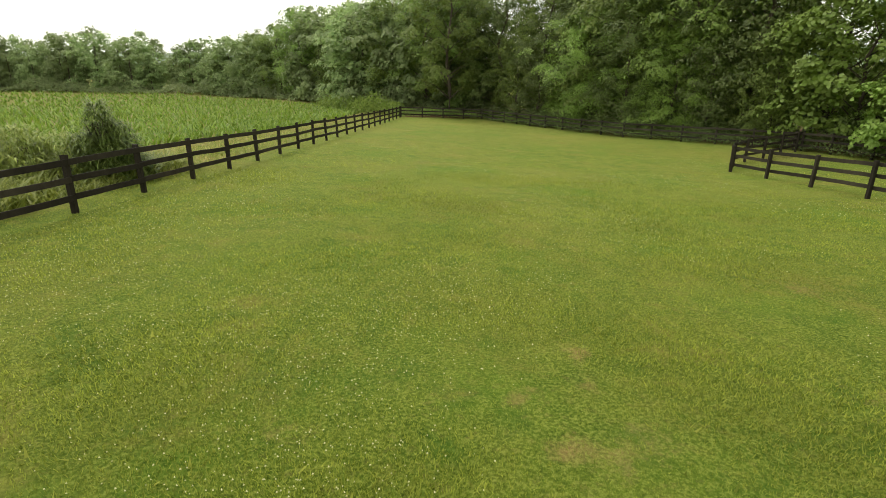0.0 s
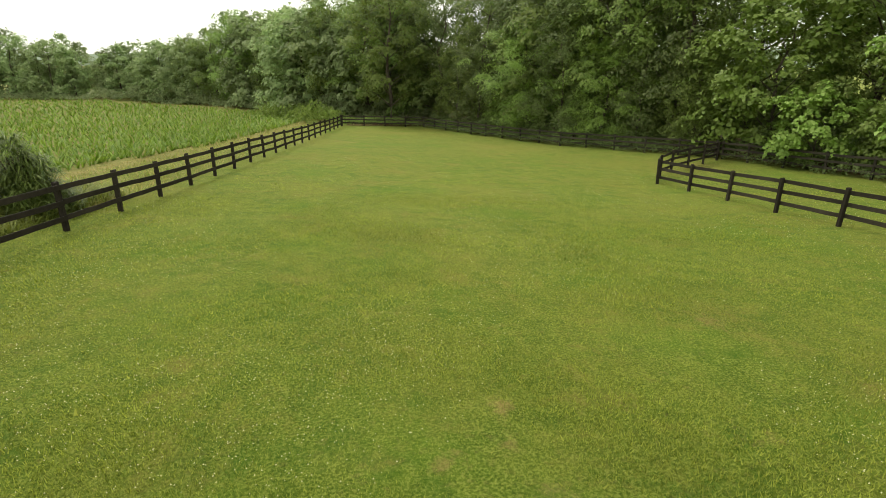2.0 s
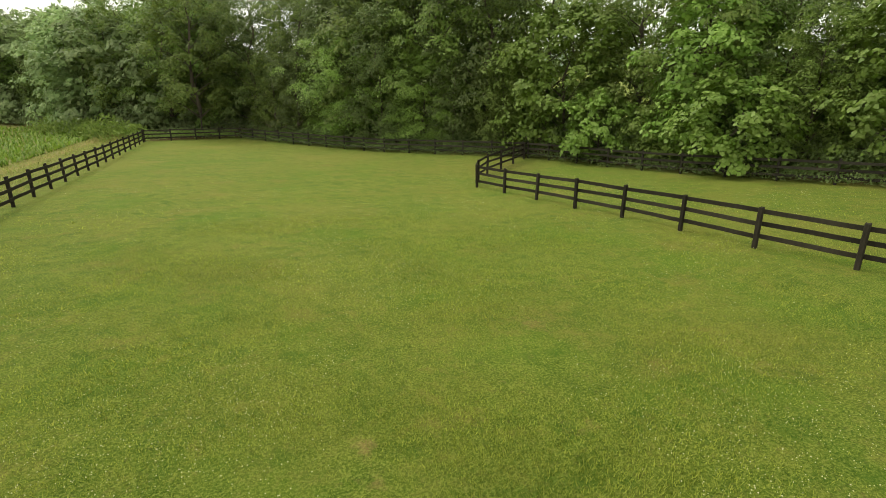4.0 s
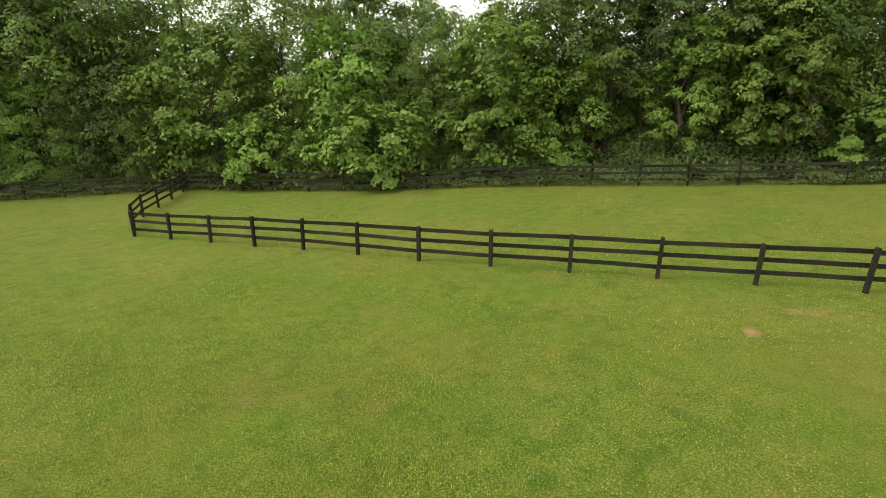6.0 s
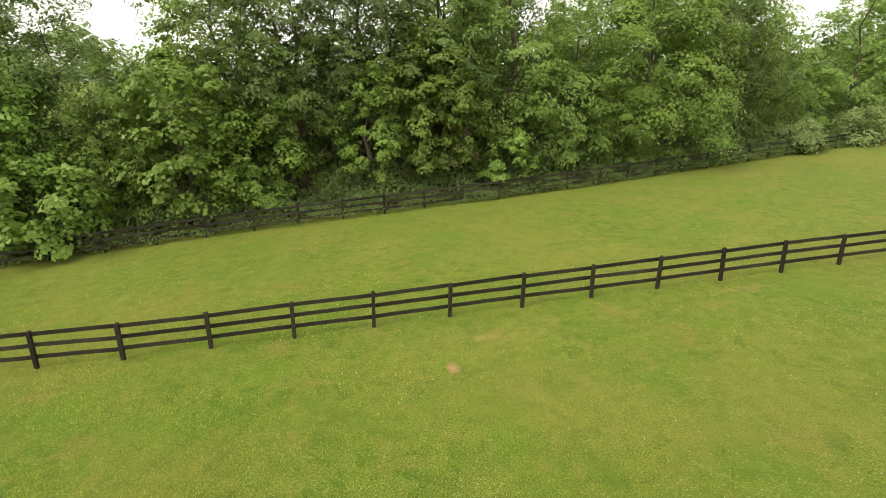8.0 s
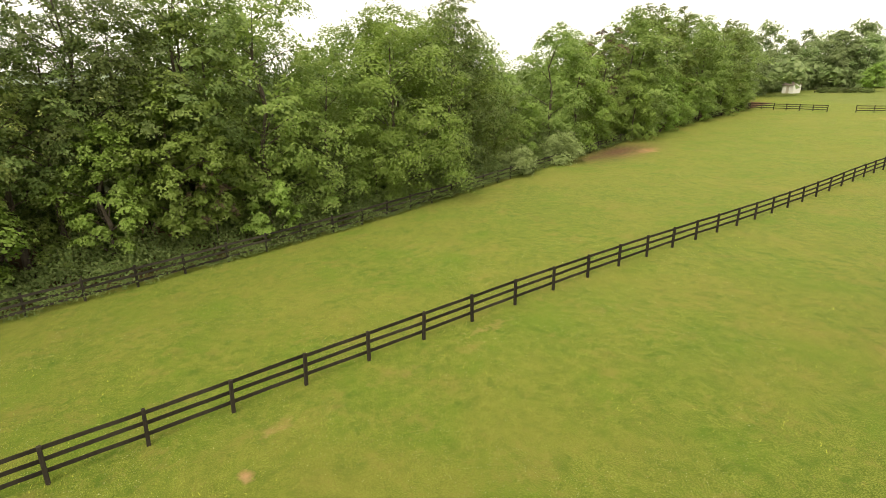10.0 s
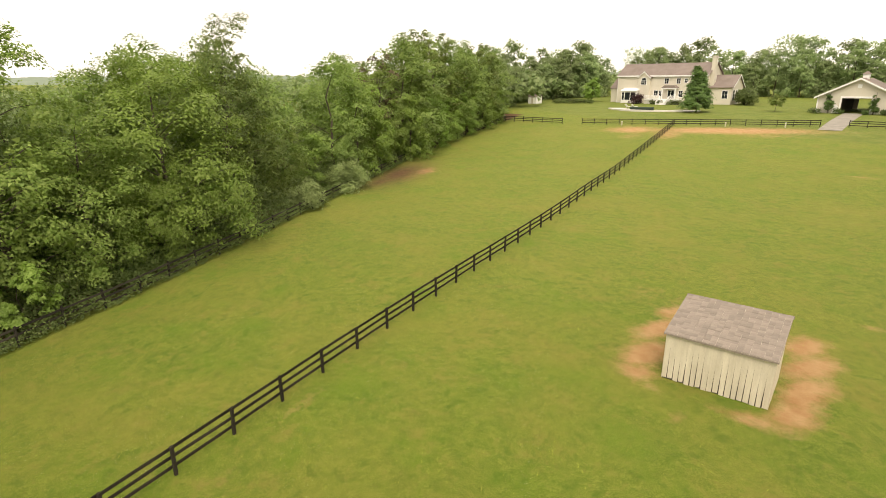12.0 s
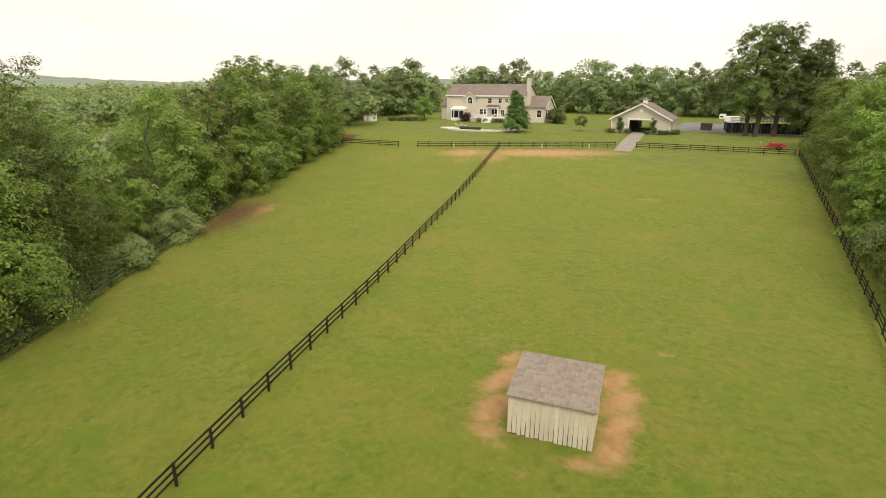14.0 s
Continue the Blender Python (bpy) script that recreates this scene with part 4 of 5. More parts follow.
def meadow():
    rng = np.random.default_rng(121)
    n = 80000
    r = 0.6 + 35 * rng.random(n) ** 1.15
    a = rng.uniform(-1.0, 2.1, n)
    x, y = r * np.sin(a), r * np.cos(a)
    keep = (rng.random(n) < np.clip((36 - r) / 20, 0, 1)) & (rng.random(n) > 0.85 * worn(x, y, BARE))
    x, y, r = x[keep], y[keep], r[keep]
    stuff("grass", *blades(rng, x, y, 0.035 + 0.0006 * r, 0.010 + 0.0007 * r, 0.9), BLADE, "short green pasture grass blades with clover", "grass")
    n = 200000
    r = np.abs(2.5 + 17.0 * rng.random(n) ** 1.6 + rng.normal(0, 0.7, n)) + 0.2
    a = rng.uniform(-0.8, 1.15, n) + rng.normal(0, 0.18, n)
    x, y = r * np.sin(a), r * np.cos(a)
    keep = rng.random(n) > 0.85 * worn(x, y, BARE)
    x, y, r = x[keep], y[keep], r[keep]
    stuff("grass", *blades(rng, x, y, 0.046, 0.0095 + 0.0004 * r, 0.9), BLADE, "close-grown green turf with fine blades", "grass")
    n = 16000
    x, y = rng.uniform(-8, 22, n), rng.uniform(-34, 24, n)
    here = np.array([noise.noise((p * 0.16, q * 0.16, 5)) for p, q in zip(x, y)])
    keep = (here > 0.02) & (np.hypot(x, y) > 2.0)
    x, y = x[keep], y[keep]
    stuff("grass_tuft", *blades(rng, x, y, 0.06, 0.035, 1.3), BLADE, "darker tufts of grass in the pasture", "grass")
    n = 36000
    r = 2.0 + 30 * rng.random(n) ** 1.25
    a = rng.uniform(-1.0, 2.6, n)
    x, y = r * np.sin(a), r * np.cos(a)
    here = np.array([noise.noise((p * 0.23, q * 0.23, 9)) for p, q in zip(x, y)])
    keep = (here + rng.normal(0, 0.16, n) > 0.06) & (x > -8)
    x, y, r = x[keep], y[keep], r[keep]
    n = len(x)
    c = np.stack([x, y, land(x, y) + rng.uniform(0.03, 0.075, n)], 1)
    w = (rng.uniform(0.005, 0.0100, n) + 0.00013 * r)[:, None, None]
    knob = np.array([(1, 0, -0.3), (-0.5, 0.87, -0.3), (-0.5, -0.87, -0.3), (0, 0, 1.1)])
    f = np.array([(0, 1, 3), (1, 2, 3), (2, 0, 3)])
    stuff("clover_flowers", (c[:, None] + knob * w).reshape(-1, 3), (np.arange(n)[:, None, None] * 4 + f).reshape(-1, 3), PETAL, "scattered small white clover flower heads", "clover")


meadow()


def rough_strip():
    """Tall dry grass between the fence and the corn."""
    rng = np.random.default_rng(131)
    n = 6000
    y = 15 + 57 * rng.random(n) ** 1.4
    x = -8.9 - 5.6 * rng.random(n)
    stuff("tall_grass", *blades(rng, x, y, 0.20 + 0.14 * (y < 20), 0.026, 0.7, 2, 0.35), STRAW, "rough straw-coloured grass strip beside the corn", "grass")
    n = 9000
    y = 13 + 57 * rng.random(n) ** 1.4
    x = -8.7 - 5.0 * rng.random(n)
    stuff("tall_grass", *blades(rng, x, y, 0.20, 0.030, 0.8, 2, 0.4), WEED, "unmown green grass outside the fence", "grass")
    n = 19000
    y = 4 + 13.5 * rng.random(n)
    x = -9.2 - 8.0 * rng.random(n)
    stuff("weeds", *blades(rng, x, y, 0.72 + 0.3 * np.sin(x * 2.1 + y), 0.05, 0.8, 2, 0.5), WEED, "tall green weeds and grass outside the fence", "weeds")


rough_strip()


def weed_heap(m, label, material, heaps, n, seed, stem):
    """Long grassy leaves drooping in tiers over dead stems; heaps: x, y, height, reach."""
    rng = np.random.default_rng(seed)
    whole = thing("weed_clump", m, label, "weeds")
    part("stem", stems(stem, 0.4, 7, 22), BARK, whole)
    heaps = np.array(heaps)
    share = heaps[:, 2] * heaps[:, 3]
    own = heaps[rng.choice(len(heaps), n, p=share / share.sum())]
    u = rng.random(n) ** 1.1
    a = rng.uniform(0, 2 * math.pi, n)
    reach = own[:, 3] * np.sqrt(1.02 - u ** 2.6) * rng.uniform(0.35, 1.12, n) + 0.05
    out = np.stack([np.cos(a), np.sin(a), np.zeros(n)], 1)
    spin = a + rng.normal(0, 1.1, n)
    d = np.stack([np.cos(spin), np.sin(spin), np.zeros(n)], 1)
    root = out * reach[:, None] + np.column_stack([own[:, 0], own[:, 1], 0.08 + own[:, 2] * u])
    size, half = rng.uniform(0.14, 0.42, n)[:, None], rng.uniform(0.009, 0.020, n)[:, None]
    side = np.stack([-d[:, 1], d[:, 0], np.zeros(n)], 1) * half
    up = np.array([0, 0, 1.0])
    rise = rng.uniform(0.3, 1.5, n)[:, None]
    rows = []
    for t, w in ((0.0, 0.7), (0.4, 1.0), (0.75, 0.7), (1.0, 0.1)):
        c = root + d * size * t + up * size * (rise * t - 1.05 * t * t)
        c[:, 2] = np.maximum(c[:, 2], 0.02)
        rows += [c - side * w, c + side * w]
    v = np.stack(rows, 1).reshape(-1, 3)
    base = np.arange(n)[:, None] * 8
    f = np.concatenate([base + np.array([2 * k, 2 * k + 1, 2 * k + 3, 2 * k + 2]) for k in range(3)])
    piece("foliage", mesh_of("foliage", v, f, material), whole, Matrix.Identity(4))


weed_heap(at(-9.97, 14.12), "tall dark clump of drooping weeds beside the fence", WEED_DARK, ((-0.05, 0.0, 2.05, 0.34), (0.18, 0.2, 1.5, 0.5), (0.3, -0.15, 1.1, 0.5), (-0.4, -0.15, 1.15, 0.5), (-0.1, 0.4, 0.9, 0.6), (0.5, 0.4, 0.6, 0.45)), 6200, 141, 1.9)
weed_heap(at(-11.9, 13.4), "pale green heap of tall weeds outside the fence", WEED, ((0.0, 0.0, 1.35, 0.7), (0.8, 0.5, 1.15, 0.7), (-0.9, -0.5, 1.1, 0.8), (0.3, -0.7, 0.85, 0.7), (-0.4, 0.7, 1.0, 0.7)), 5200, 142, 1.1)


def far_woods():
    """Woods beyond the edge and along the skyline, too far off to pick single trees."""
    rng = np.random.default_rng(161)
    n = 2400
    a = rng.uniform(radians(-118), radians(8), n)
    d = 95 + 420 * rng.random(n) ** 1.1
    x, y = d * np.cos(a), d * np.sin(a)
    far = beside(x, y, WOOD_EDGE[1:])
    back = -beside(x, y, HOUSE_BACK)
    inside = (far > 26) & (x > 60)
    behind = (y < -212)
    road = (np.degrees(a) > -32.0) & (np.degrees(a) < -28.0) & (d > 118) & (d < 152)
    keep = (inside | behind) & ~road
    x, y, d = x[keep], y[keep], d[keep]
    n = len(x)
    high = rng.uniform(6.5, 12.0, n) * np.where(y < -212, 1.1, 1.0)
    C, R, K = [], [], []
    for i in range(n):
        near = d[i] < 220
        for k in range(7 if near else 4):
            t, q = rng.uniform(0, 2 * math.pi), rng.uniform(0.1, 1.0) * 4.2
            C.append((x[i] + q * math.cos(t), y[i] + q * math.sin(t), float(land(x[i], y[i])) + high[i] * (0.9 - 0.10 * q) * rng.uniform(0.6, 1.0)))
            R.append(rng.uniform(1.9, 3.0)), K.append(22 if near else 13)
    P, N = clump_leaves(rng, np.array(C), R, K, 0.85, 5)
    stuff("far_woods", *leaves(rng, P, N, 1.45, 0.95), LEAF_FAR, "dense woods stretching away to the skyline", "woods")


far_woods()


def hills():
    """A low wooded ridge on the horizon, its haze put into the colour."""
    rng = np.random.default_rng(171)
    a = np.radians(np.arange(-130, 200, 0.25))
    top = np.array([46 + 30 * noise.noise((math.cos(t) * 4, math.sin(t) * 4, 1)) + 7 * noise.noise((math.cos(t) * 30, math.sin(t) * 30, 2)) + 3 * noise.noise((math.cos(t) * 160, math.sin(t) * 160, 3)) for t in a])
    c = np.stack([np.cos(a), np.sin(a)], 1)
    rings = [np.column_stack([c * r, np.full(len(a), z) if not np.ndim(z) else z]) for r, z in ((2050, -12.0), (2250, top * 0.7), (2450, top), (2580, top * 0.5))]
    v = np.concatenate(rings)
    k = len(a)
    f = [(j * k + i, j * k + i + 1, (j + 1) * k + i + 1, (j + 1) * k + i) for j in range(3) for i in range(k - 1)]
    tagged(new("backdrop", mesh_of("backdrop", v, f, HILL)), "low blue-green hills on the horizon, haze put into their colour", "hills", kind="structure")


hills()


def corn_field():
    """Young corn in rows; sturdier strokes for the plants further off."""
    rng = np.random.default_rng(151)
    X, Y, S = [], [], []
    for k in range(-3, 120):
        x = -16.3 - 0.8 * k
        start = {-3: 35.0, -2: 29.0, -1: 20.0}.get(k, 14.0 if k < 3 else 9.0)
        end = 77 + (-16.3 - x) * 0.76 if x > -60 else 116 + (-60 - x) * 0.22
        gap = 0.26 + 0.012 * max(k, 0)
        y = start
        while y < end:
            X.append(x + rng.normal(0, 0.05)), Y.append(y), S.append(1 + 0.006 * y + 0.008 * max(k, 0))
            y += gap * (1 + 0.022 * max(0, y - 15)) * rng.uniform(0.7, 1.3)
    X, Y, S = map(np.array, (X, Y, S))
    V, F, at0 = [], [], 0
    for k in range(5):
        v, f = blades(rng, X, Y, (0.60 + 0.13 * k) * S ** 0.15, 0.078 * S, 0.75 - 0.06 * k, 2, 0.55)
        V.append(v), F.append(f + at0)
        at0 += len(v)
    stuff("corn", np.concatenate(V), np.concatenate(F), CORN, "wide field of waist-high green corn in rows", "corn")


corn_field()

# ---- run-in shed in the pasture ----
def shed():
    """Boarded back wall towards the fence, a single roof slope rising to the open front."""
    wide, deep, back, front = 4.06, 2.9, 2.20, 2.80
    whole = thing("run_in_shed", pose(7.22, -21.36, 0.93, 0, 0, 186.8), "small cream board shed with grey shingle roof on bare soil", "shed")
    r = random.Random(5)
    n = 18
    for k in range(n):
        w = wide / n
        bm = bmesh.new()
        left, right, worn, mid = r.uniform(0.010, 0.034), r.uniform(0.010, 0.034), 0.02 + r.uniform(0, 0.09), r.uniform(1.0, 1.75)
        prism(bm, [(k * w + left, worn), ((k + 1) * w - right, worn + r.uniform(-0.03, 0.03)), ((k + 1) * w - 0.001, mid), ((k + 1) * w - 0.001, back), (k * w + 0.001, back), (k * w + 0.001, mid + r.uniform(-0.2, 0.2))], -0.022 - 0.002 * (k % 2), 0.0)
        part("board", bm, CREAM, whole)
    # dark sheet added close behind the boards so their gaps look shaded
    part("inner_wall", boxes((0.03, 0.004, 0.05, wide - 0.03, 0.03, back - 0.01)), DARKNESS, whole)
    for x in (0.0, wide):
        m = 12
        for k in range(m):
            y0, y1 = k * deep / m, (k + 1) * deep / m
            top = back + (front - back) * (y0 + y1) / 2 / deep
            part("side_board", boxes((x - 0.011, y0 + 0.006, 0.04 + r.uniform(0, 0.05), x + 0.011, y1 - 0.006, top - 0.02), bevel=0.003), CREAM, whole)
    for x, y in ((0.06, deep - 0.06), (wide / 2, deep - 0.06), (wide - 0.06, deep - 0.06), (0.06, 0.08), (wide - 0.06, 0.08)):
        part("corner_post", boxes((x - 0.045, y - 0.045, -0.2, x + 0.045, y + 0.045, back + (front - back) * y / deep - 0.03)), GREYWOOD, whole)
    rise, over = (front - back) / deep, 0.13
    lift = lambda y: back + rise * y
    bm = bmesh.new()
    prism(bm, [(-over, lift(-over)), (deep + 0.3, lift(deep + 0.3)), (deep + 0.3, lift(deep + 0.3) + 0.05), (-over, lift(-over) + 0.05)], 0, wide + 2 * 0.06)
    bm.transform(Matrix(((0, 1, 0, -0.06), (1, 0, 0, 0), (0, 0, 1, 0.0), (0, 0, 0, 1))))
    bmesh.ops.recalc_face_normals(bm, faces=bm.faces)
    deck = part("roof", bm, GREYWOOD, whole, "grey shingled single-slope roof")
    part("fascia", boxes((-0.06, -over - 0.03, lift(-over) - 0.02, wide + 0.06, -over - 0.002, lift(-over) + 0.05)), SHINGLE, whole)
    part("ridge_trim", boxes((-0.10, deep + 0.28, lift(deep + 0.3) - 0.06, wide + 0.12, deep + 0.33, lift(deep + 0.3) + 0.07)), SHINGLE, whole)
    for x in (-0.085, wide + 0.06):
        bm = bmesh.new()
        prism(bm, [(-over, lift(-over) - 0.06), (deep + 0.3, lift(deep + 0.3) - 0.06), (deep + 0.3, lift(deep + 0.3) + 0.06), (-over, lift(-over) + 0.06)], x, x + 0.025)
        bm.transform(Matrix(((0, 1, 0, 0), (1, 0, 0, 0), (0, 0, 1, 0), (0, 0, 0, 1))))
        bmesh.ops.recalc_face_normals(bm, faces=bm.faces)
        part("barge_board", bm, SHINGLE, whole)
    slope = math.atan(rise)
    courses, per = 17, 17
    run = math.hypot(deep + 0.3 + over, (deep + 0.3 + over) * rise)
    step = run / courses
    tiles = []
    for k in range(3):
        me = bpy.data.meshes.new("shingle")
        bm = boxes((0, 0, 0, (wide + 0.12) / per - 0.004, step * 1.15, 0.012 + 0.004 * k))
        bm.to_mesh(me)
        bm.free()
        me.materials.append(SHINGLE)
        tiles.append(me)
    for c in range(courses):
        for k in range(per):
            y = -over + c * step * math.cos(slope)
            x = -0.06 + (wide + 0.12) * k / per + r.uniform(-0.004, 0.004)
            m = pose(x, y, lift(y) + 0.052 + 0.004 * (c % 2), math.degrees(slope) - 0.8)
            piece("shingle", r.choice(tiles), deck, m)
    return whole


shed()

# ---- the house and its yard ----
def sash(parent, x, z, w, h, y=0.0, bars=1, arch=False):
    """A window set in a wall that faces -y: casing, sill, pane and glazing bars."""
    bm = boxes((x - w / 2 - 0.11, y - 0.06, z - 0.1, x - w / 2, y + 0.02, z + h + 0.12), (x + w / 2, y - 0.06, z - 0.1, x + w / 2 + 0.11, y + 0.02, z + h + 0.12),
               (x - w / 2, y - 0.06, z + h, x + w / 2, y + 0.02, z + h + 0.12), (x - w / 2, y - 0.07, z - 0.1, x + w / 2, y + 0.02, z))
    win = part("window", bm, WHITE, parent)
    part("pane", boxes((x - w / 2, y - 0.02, z, x + w / 2, y + 0.012, z + h)), PANE, win)
    rows = [(x - w / 2, y - 0.04, z + h / 2 - 0.025, x + w / 2, y - 0.021, z + h / 2 + 0.025)]
    rows += [(x - w / 2 + w * (k + 1) / (bars + 1) - 0.02, y - 0.038, z, x - w / 2 + w * (k + 1) / (bars + 1) + 0.02, y - 0.0215, z + h) for k in range(bars)]
    part("glazing_bar", boxes(*rows), WHITE, win)
    if arch:
        bm = bmesh.new()
        prism(bm, [(x + math.cos(a) * w / 2, z + h + 0.12 + math.sin(a) * w / 2) for a in np.linspace(0, math.pi, 11)], y - 0.03, y + 0.012)
        part("arch_pane", bm, PANE, win)
        bm = bmesh.new()
        for a, b in zip(np.linspace(0, math.pi, 11), np.linspace(0, math.pi, 11)[1:]):
            q = [(x + math.cos(t) * k * w / 2, z + h + 0.12 + math.sin(t) * k * w / 2) for t, k in ((a, 1.0), (b, 1.0), (b, 1.16), (a, 1.16))]
            prism(bm, q, y - 0.07, y + 0.012)
        part("arch_casing", bm, WHITE, win)
    return win


def gable_roof(x0, x1, y0, y1, eave, ridge, over=0.4, thick=0.18):
    """Two slopes with the ridge along x."""
    ym = (y0 + y1) / 2
    k = (ridge - eave) / (ym - y0)
    bm = bmesh.new()
    for a, s in ((y0 - over, -1), (y1 + over, 1)):
        z = eave - over * k
        v = [bm.verts.new(p) for p in ((x0 - over, a, z), (x1 + over, a, z), (x1 + over, ym, ridge), (x0 - over, ym, ridge),
                                       (x0 - over, a, z + thick), (x1 + over, a, z + thick), (x1 + over, ym, ridge + thick), (x0 - over, ym, ridge + thick))]
        for f in ((0, 1, 2, 3), (4, 5, 6, 7), (0, 1, 5, 4), (1, 2, 6, 5), (2, 3, 7, 6), (3, 0, 4, 7)):
            bm.faces.new([v[i] for i in f])
    bmesh.ops.recalc_face_normals(bm, faces=bm.faces)
    return bm


def gable_walls(x0, x1, y0, y1, eave, ridge, base=-0.6):
    """A house body whose gables stand at its x ends."""
    bm = bmesh.new()
    ym = (y0 + y1) / 2
    prof = [(y0, base), (y1, base), (y1, eave), (ym, ridge), (y0, eave)]
    a, b = ([bm.verts.new((x, y, z)) for y, z in prof] for x in (x0, x1))
    bm.faces.new(a)
    bm.faces.new(b[::-1])
    for i in range(5):
        bm.faces.new((a[i], b[i], b[(i + 1) % 5], a[(i + 1) % 5]))
    bmesh.ops.recalc_face_normals(bm, faces=bm.faces)
    return bm


def clapboards(x0, x1, z0, z1, y, step=0.22):
    bm = bmesh.new()
    z = z0
    while z < z1 - 0.05:
        prism(bm, [(y, z), (y - 0.035, z + 0.01), (y - 0.006, min(z + step, z1)), (y, min(z + step, z1))], x0, x1)
        z += step
    bm.transform(Matrix(((0, 1, 0, 0), (1, 0, 0, 0), (0, 0, 1, 0), (0, 0, 0, 1))))
    bmesh.ops.recalc_face_normals(bm, faces=bm.faces)
    return bm


def house():
    """Local x runs to the picture's right along the front, y goes away from the pasture."""
    whole = thing("house", pose(79.2, -153.0, 7.62, 0, 0, 180), "large two-storey cream house with brown shingle roofs and white trim", "house")
    L, deep, eave, ridge = 25.2, 10.5, 7.7, 10.75
    part("wall", gable_walls(0, L, 0, deep, eave, ridge), SIDING, whole)
    part("siding", clapboards(0.0, L, 0.1, eave - 0.1, -0.004), SIDING, whole)
    part("roof", gable_roof(0, L, 0, deep, eave, ridge), ROOF, whole, "brown asphalt shingle roof")
    part("fascia", boxes((-0.4, -0.46, eave - 0.42, L + 0.4, -0.41, eave - 0.06)), WHITE, whole)
    for x in (-0.02, L - 0.10):
        part("corner_board", boxes((x, -0.05, 0, x + 0.12, -0.04, eave - 0.2)), WHITE, whole)
    # lower addition on the left, its own gable roof
    part("side_wall", gable_walls(-3.0, -0.004, 2.0, 10.0, 4.2, 7.0), SIDING, whole)
    part("side_roof", gable_roof(-3.0, -0.42, 2.0, 10.0, 4.2, 7.0, 0.3), ROOF, whole)
    # projecting gabled bay
    bay = bmesh.new()
    prism(bay, [(6.5, -0.6), (9.95, -0.6), (9.95, 7.1), (8.2, 8.55), (6.5, 7.1)], -0.75, -0.006)
    part("bay_wall", bay, SIDING, whole)
    for x0, z0, x1, z1 in ((6.15, 6.85, 8.2, 8.62), (8.2, 8.62, 10.3, 6.85)):
        bm = bmesh.new()
        prism(bm, [(x0, z0), (x1, z1), (x1, z1 + 0.2), (x0, z0 + 0.2)], -1.05, 2.2)
        part("bay_roof", bm, ROOF, whole)
        bm = bmesh.new()
        prism(bm, [(x0, z0 - 0.16), (x1, z1 - 0.16), (x1, z1 + 0.1), (x0, z0 + 0.1)], -1.10, -1.06)
        part("bay_trim", bm, WHITE, whole)
    sash(whole, 8.2, 5.2, 1.5, 0.95, -0.76, 2, arch=True)
    # white glazed bay on the ground floor
    part("sun_bay", boxes((2.5, -2.3, -0.5, 6.9, -0.008, 1.0), (2.5, -2.3, 3.05, 6.9, -0.008, 3.45), (2.5, -2.2, 1.0, 2.7, -0.01, 3.05), (6.7, -2.2, 1.0, 6.9, -0.01, 3.05), (3.35, -2.28, 1.0, 3.55, -2.1, 3.05), (5.1, -2.28, 1.0, 5.3, -2.1, 3.05)), WHITE, whole, "white glazed sun bay")
    for x0, x1 in ((2.71, 3.34), (3.56, 5.09), (5.31, 6.69)):
        part("bay_pane", boxes((x0, -2.2, 1.0, x1, -2.17, 3.05)), PANE, whole)
    bm = bmesh.new()
    prism(bm, [(-2.6, 3.46), (-0.01, 3.46), (-0.01, 4.3)], 2.25, 7.15)
    bm.transform(Matrix(((0, 1, 0, 0), (1, 0, 0, 0), (0, 0, 1, 0), (0, 0, 0, 1))))
    bmesh.ops.recalc_face_normals(bm, faces=bm.faces)
    part("sun_bay_roof", bm, WHITE, whole)
    for x, z, w, h in ((14.4, 5.45, 1.1, 1.35), (17.7, 5.45, 1.0, 1.35), (19.7, 5.7, 0.8, 1.0), (11.7, 2.1, 1.1, 1.5), (13.0, 2.1, 0.8, 1.5), (18.6, 1.9, 1.0, 1.7), (21.5, 1.9, 1.1, 1.6)):
        sash(whole, x, z, w, h, -0.03)
    # back door under a small porch roof, with a deck and stairs
    door = part("double_door", boxes((15.0, -0.10, 1.5, 15.12, -0.035, 3.8), (16.8, -0.10, 1.5, 16.92, -0.035, 3.8), (15.12, -0.10, 3.68, 16.8, -0.035, 3.8), (15.9, -0.1, 1.5, 16.02, -0.035, 3.68)), WHITE, whole)
    part("door_pane", boxes((15.12, -0.08, 1.55, 15.9, -0.04, 3.68), (16.02, -0.08, 1.55, 16.8, -0.04, 3.68)), PANE, door)
    bm = bmesh.new()
    prism(bm, [(13.9, 4.3), (18.1, 4.3), (17.3, 5.0), (14.7, 5.0)], -2.0, -0.04)
    part("porch_roof", bm, ROOF, whole)
    part("porch_beam", boxes((14.0, -1.95, 4.05, 18.0, -0.05, 4.29)), WHITE, whole)
    for x in (14.2, 17.8):
        part("porch_column", boxes((x - 0.14, -1.9, 1.4, x + 0.14, -1.62, 4.05)), WHITE, whole)
    part("deck", boxes((9.9, -3.4, 1.08, 19.6, -0.05, 1.4)), WHITE, whole, "white raised deck")
    part("deck_skirt", boxes((10.0, -3.3, -0.6, 19.5, -0.06, 1.14)), STONE, whole)
    for x0, x1 in ((9.9, 14.4), (17.0, 19.6)):
        part("rail", boxes((x0, -3.38, 2.2, x1, -3.26, 2.34), (x0, -3.36, 1.55, x1, -3.30, 1.62)), WHITE, whole)
        for k in range(int((x1 - x0) / 0.3) + 1):
            part("baluster", boxes((x0 + 0.3 * k, -3.36, 1.4, x0 + 0.3 * k + 0.10, -3.29, 2.2)), WHITE, whole)
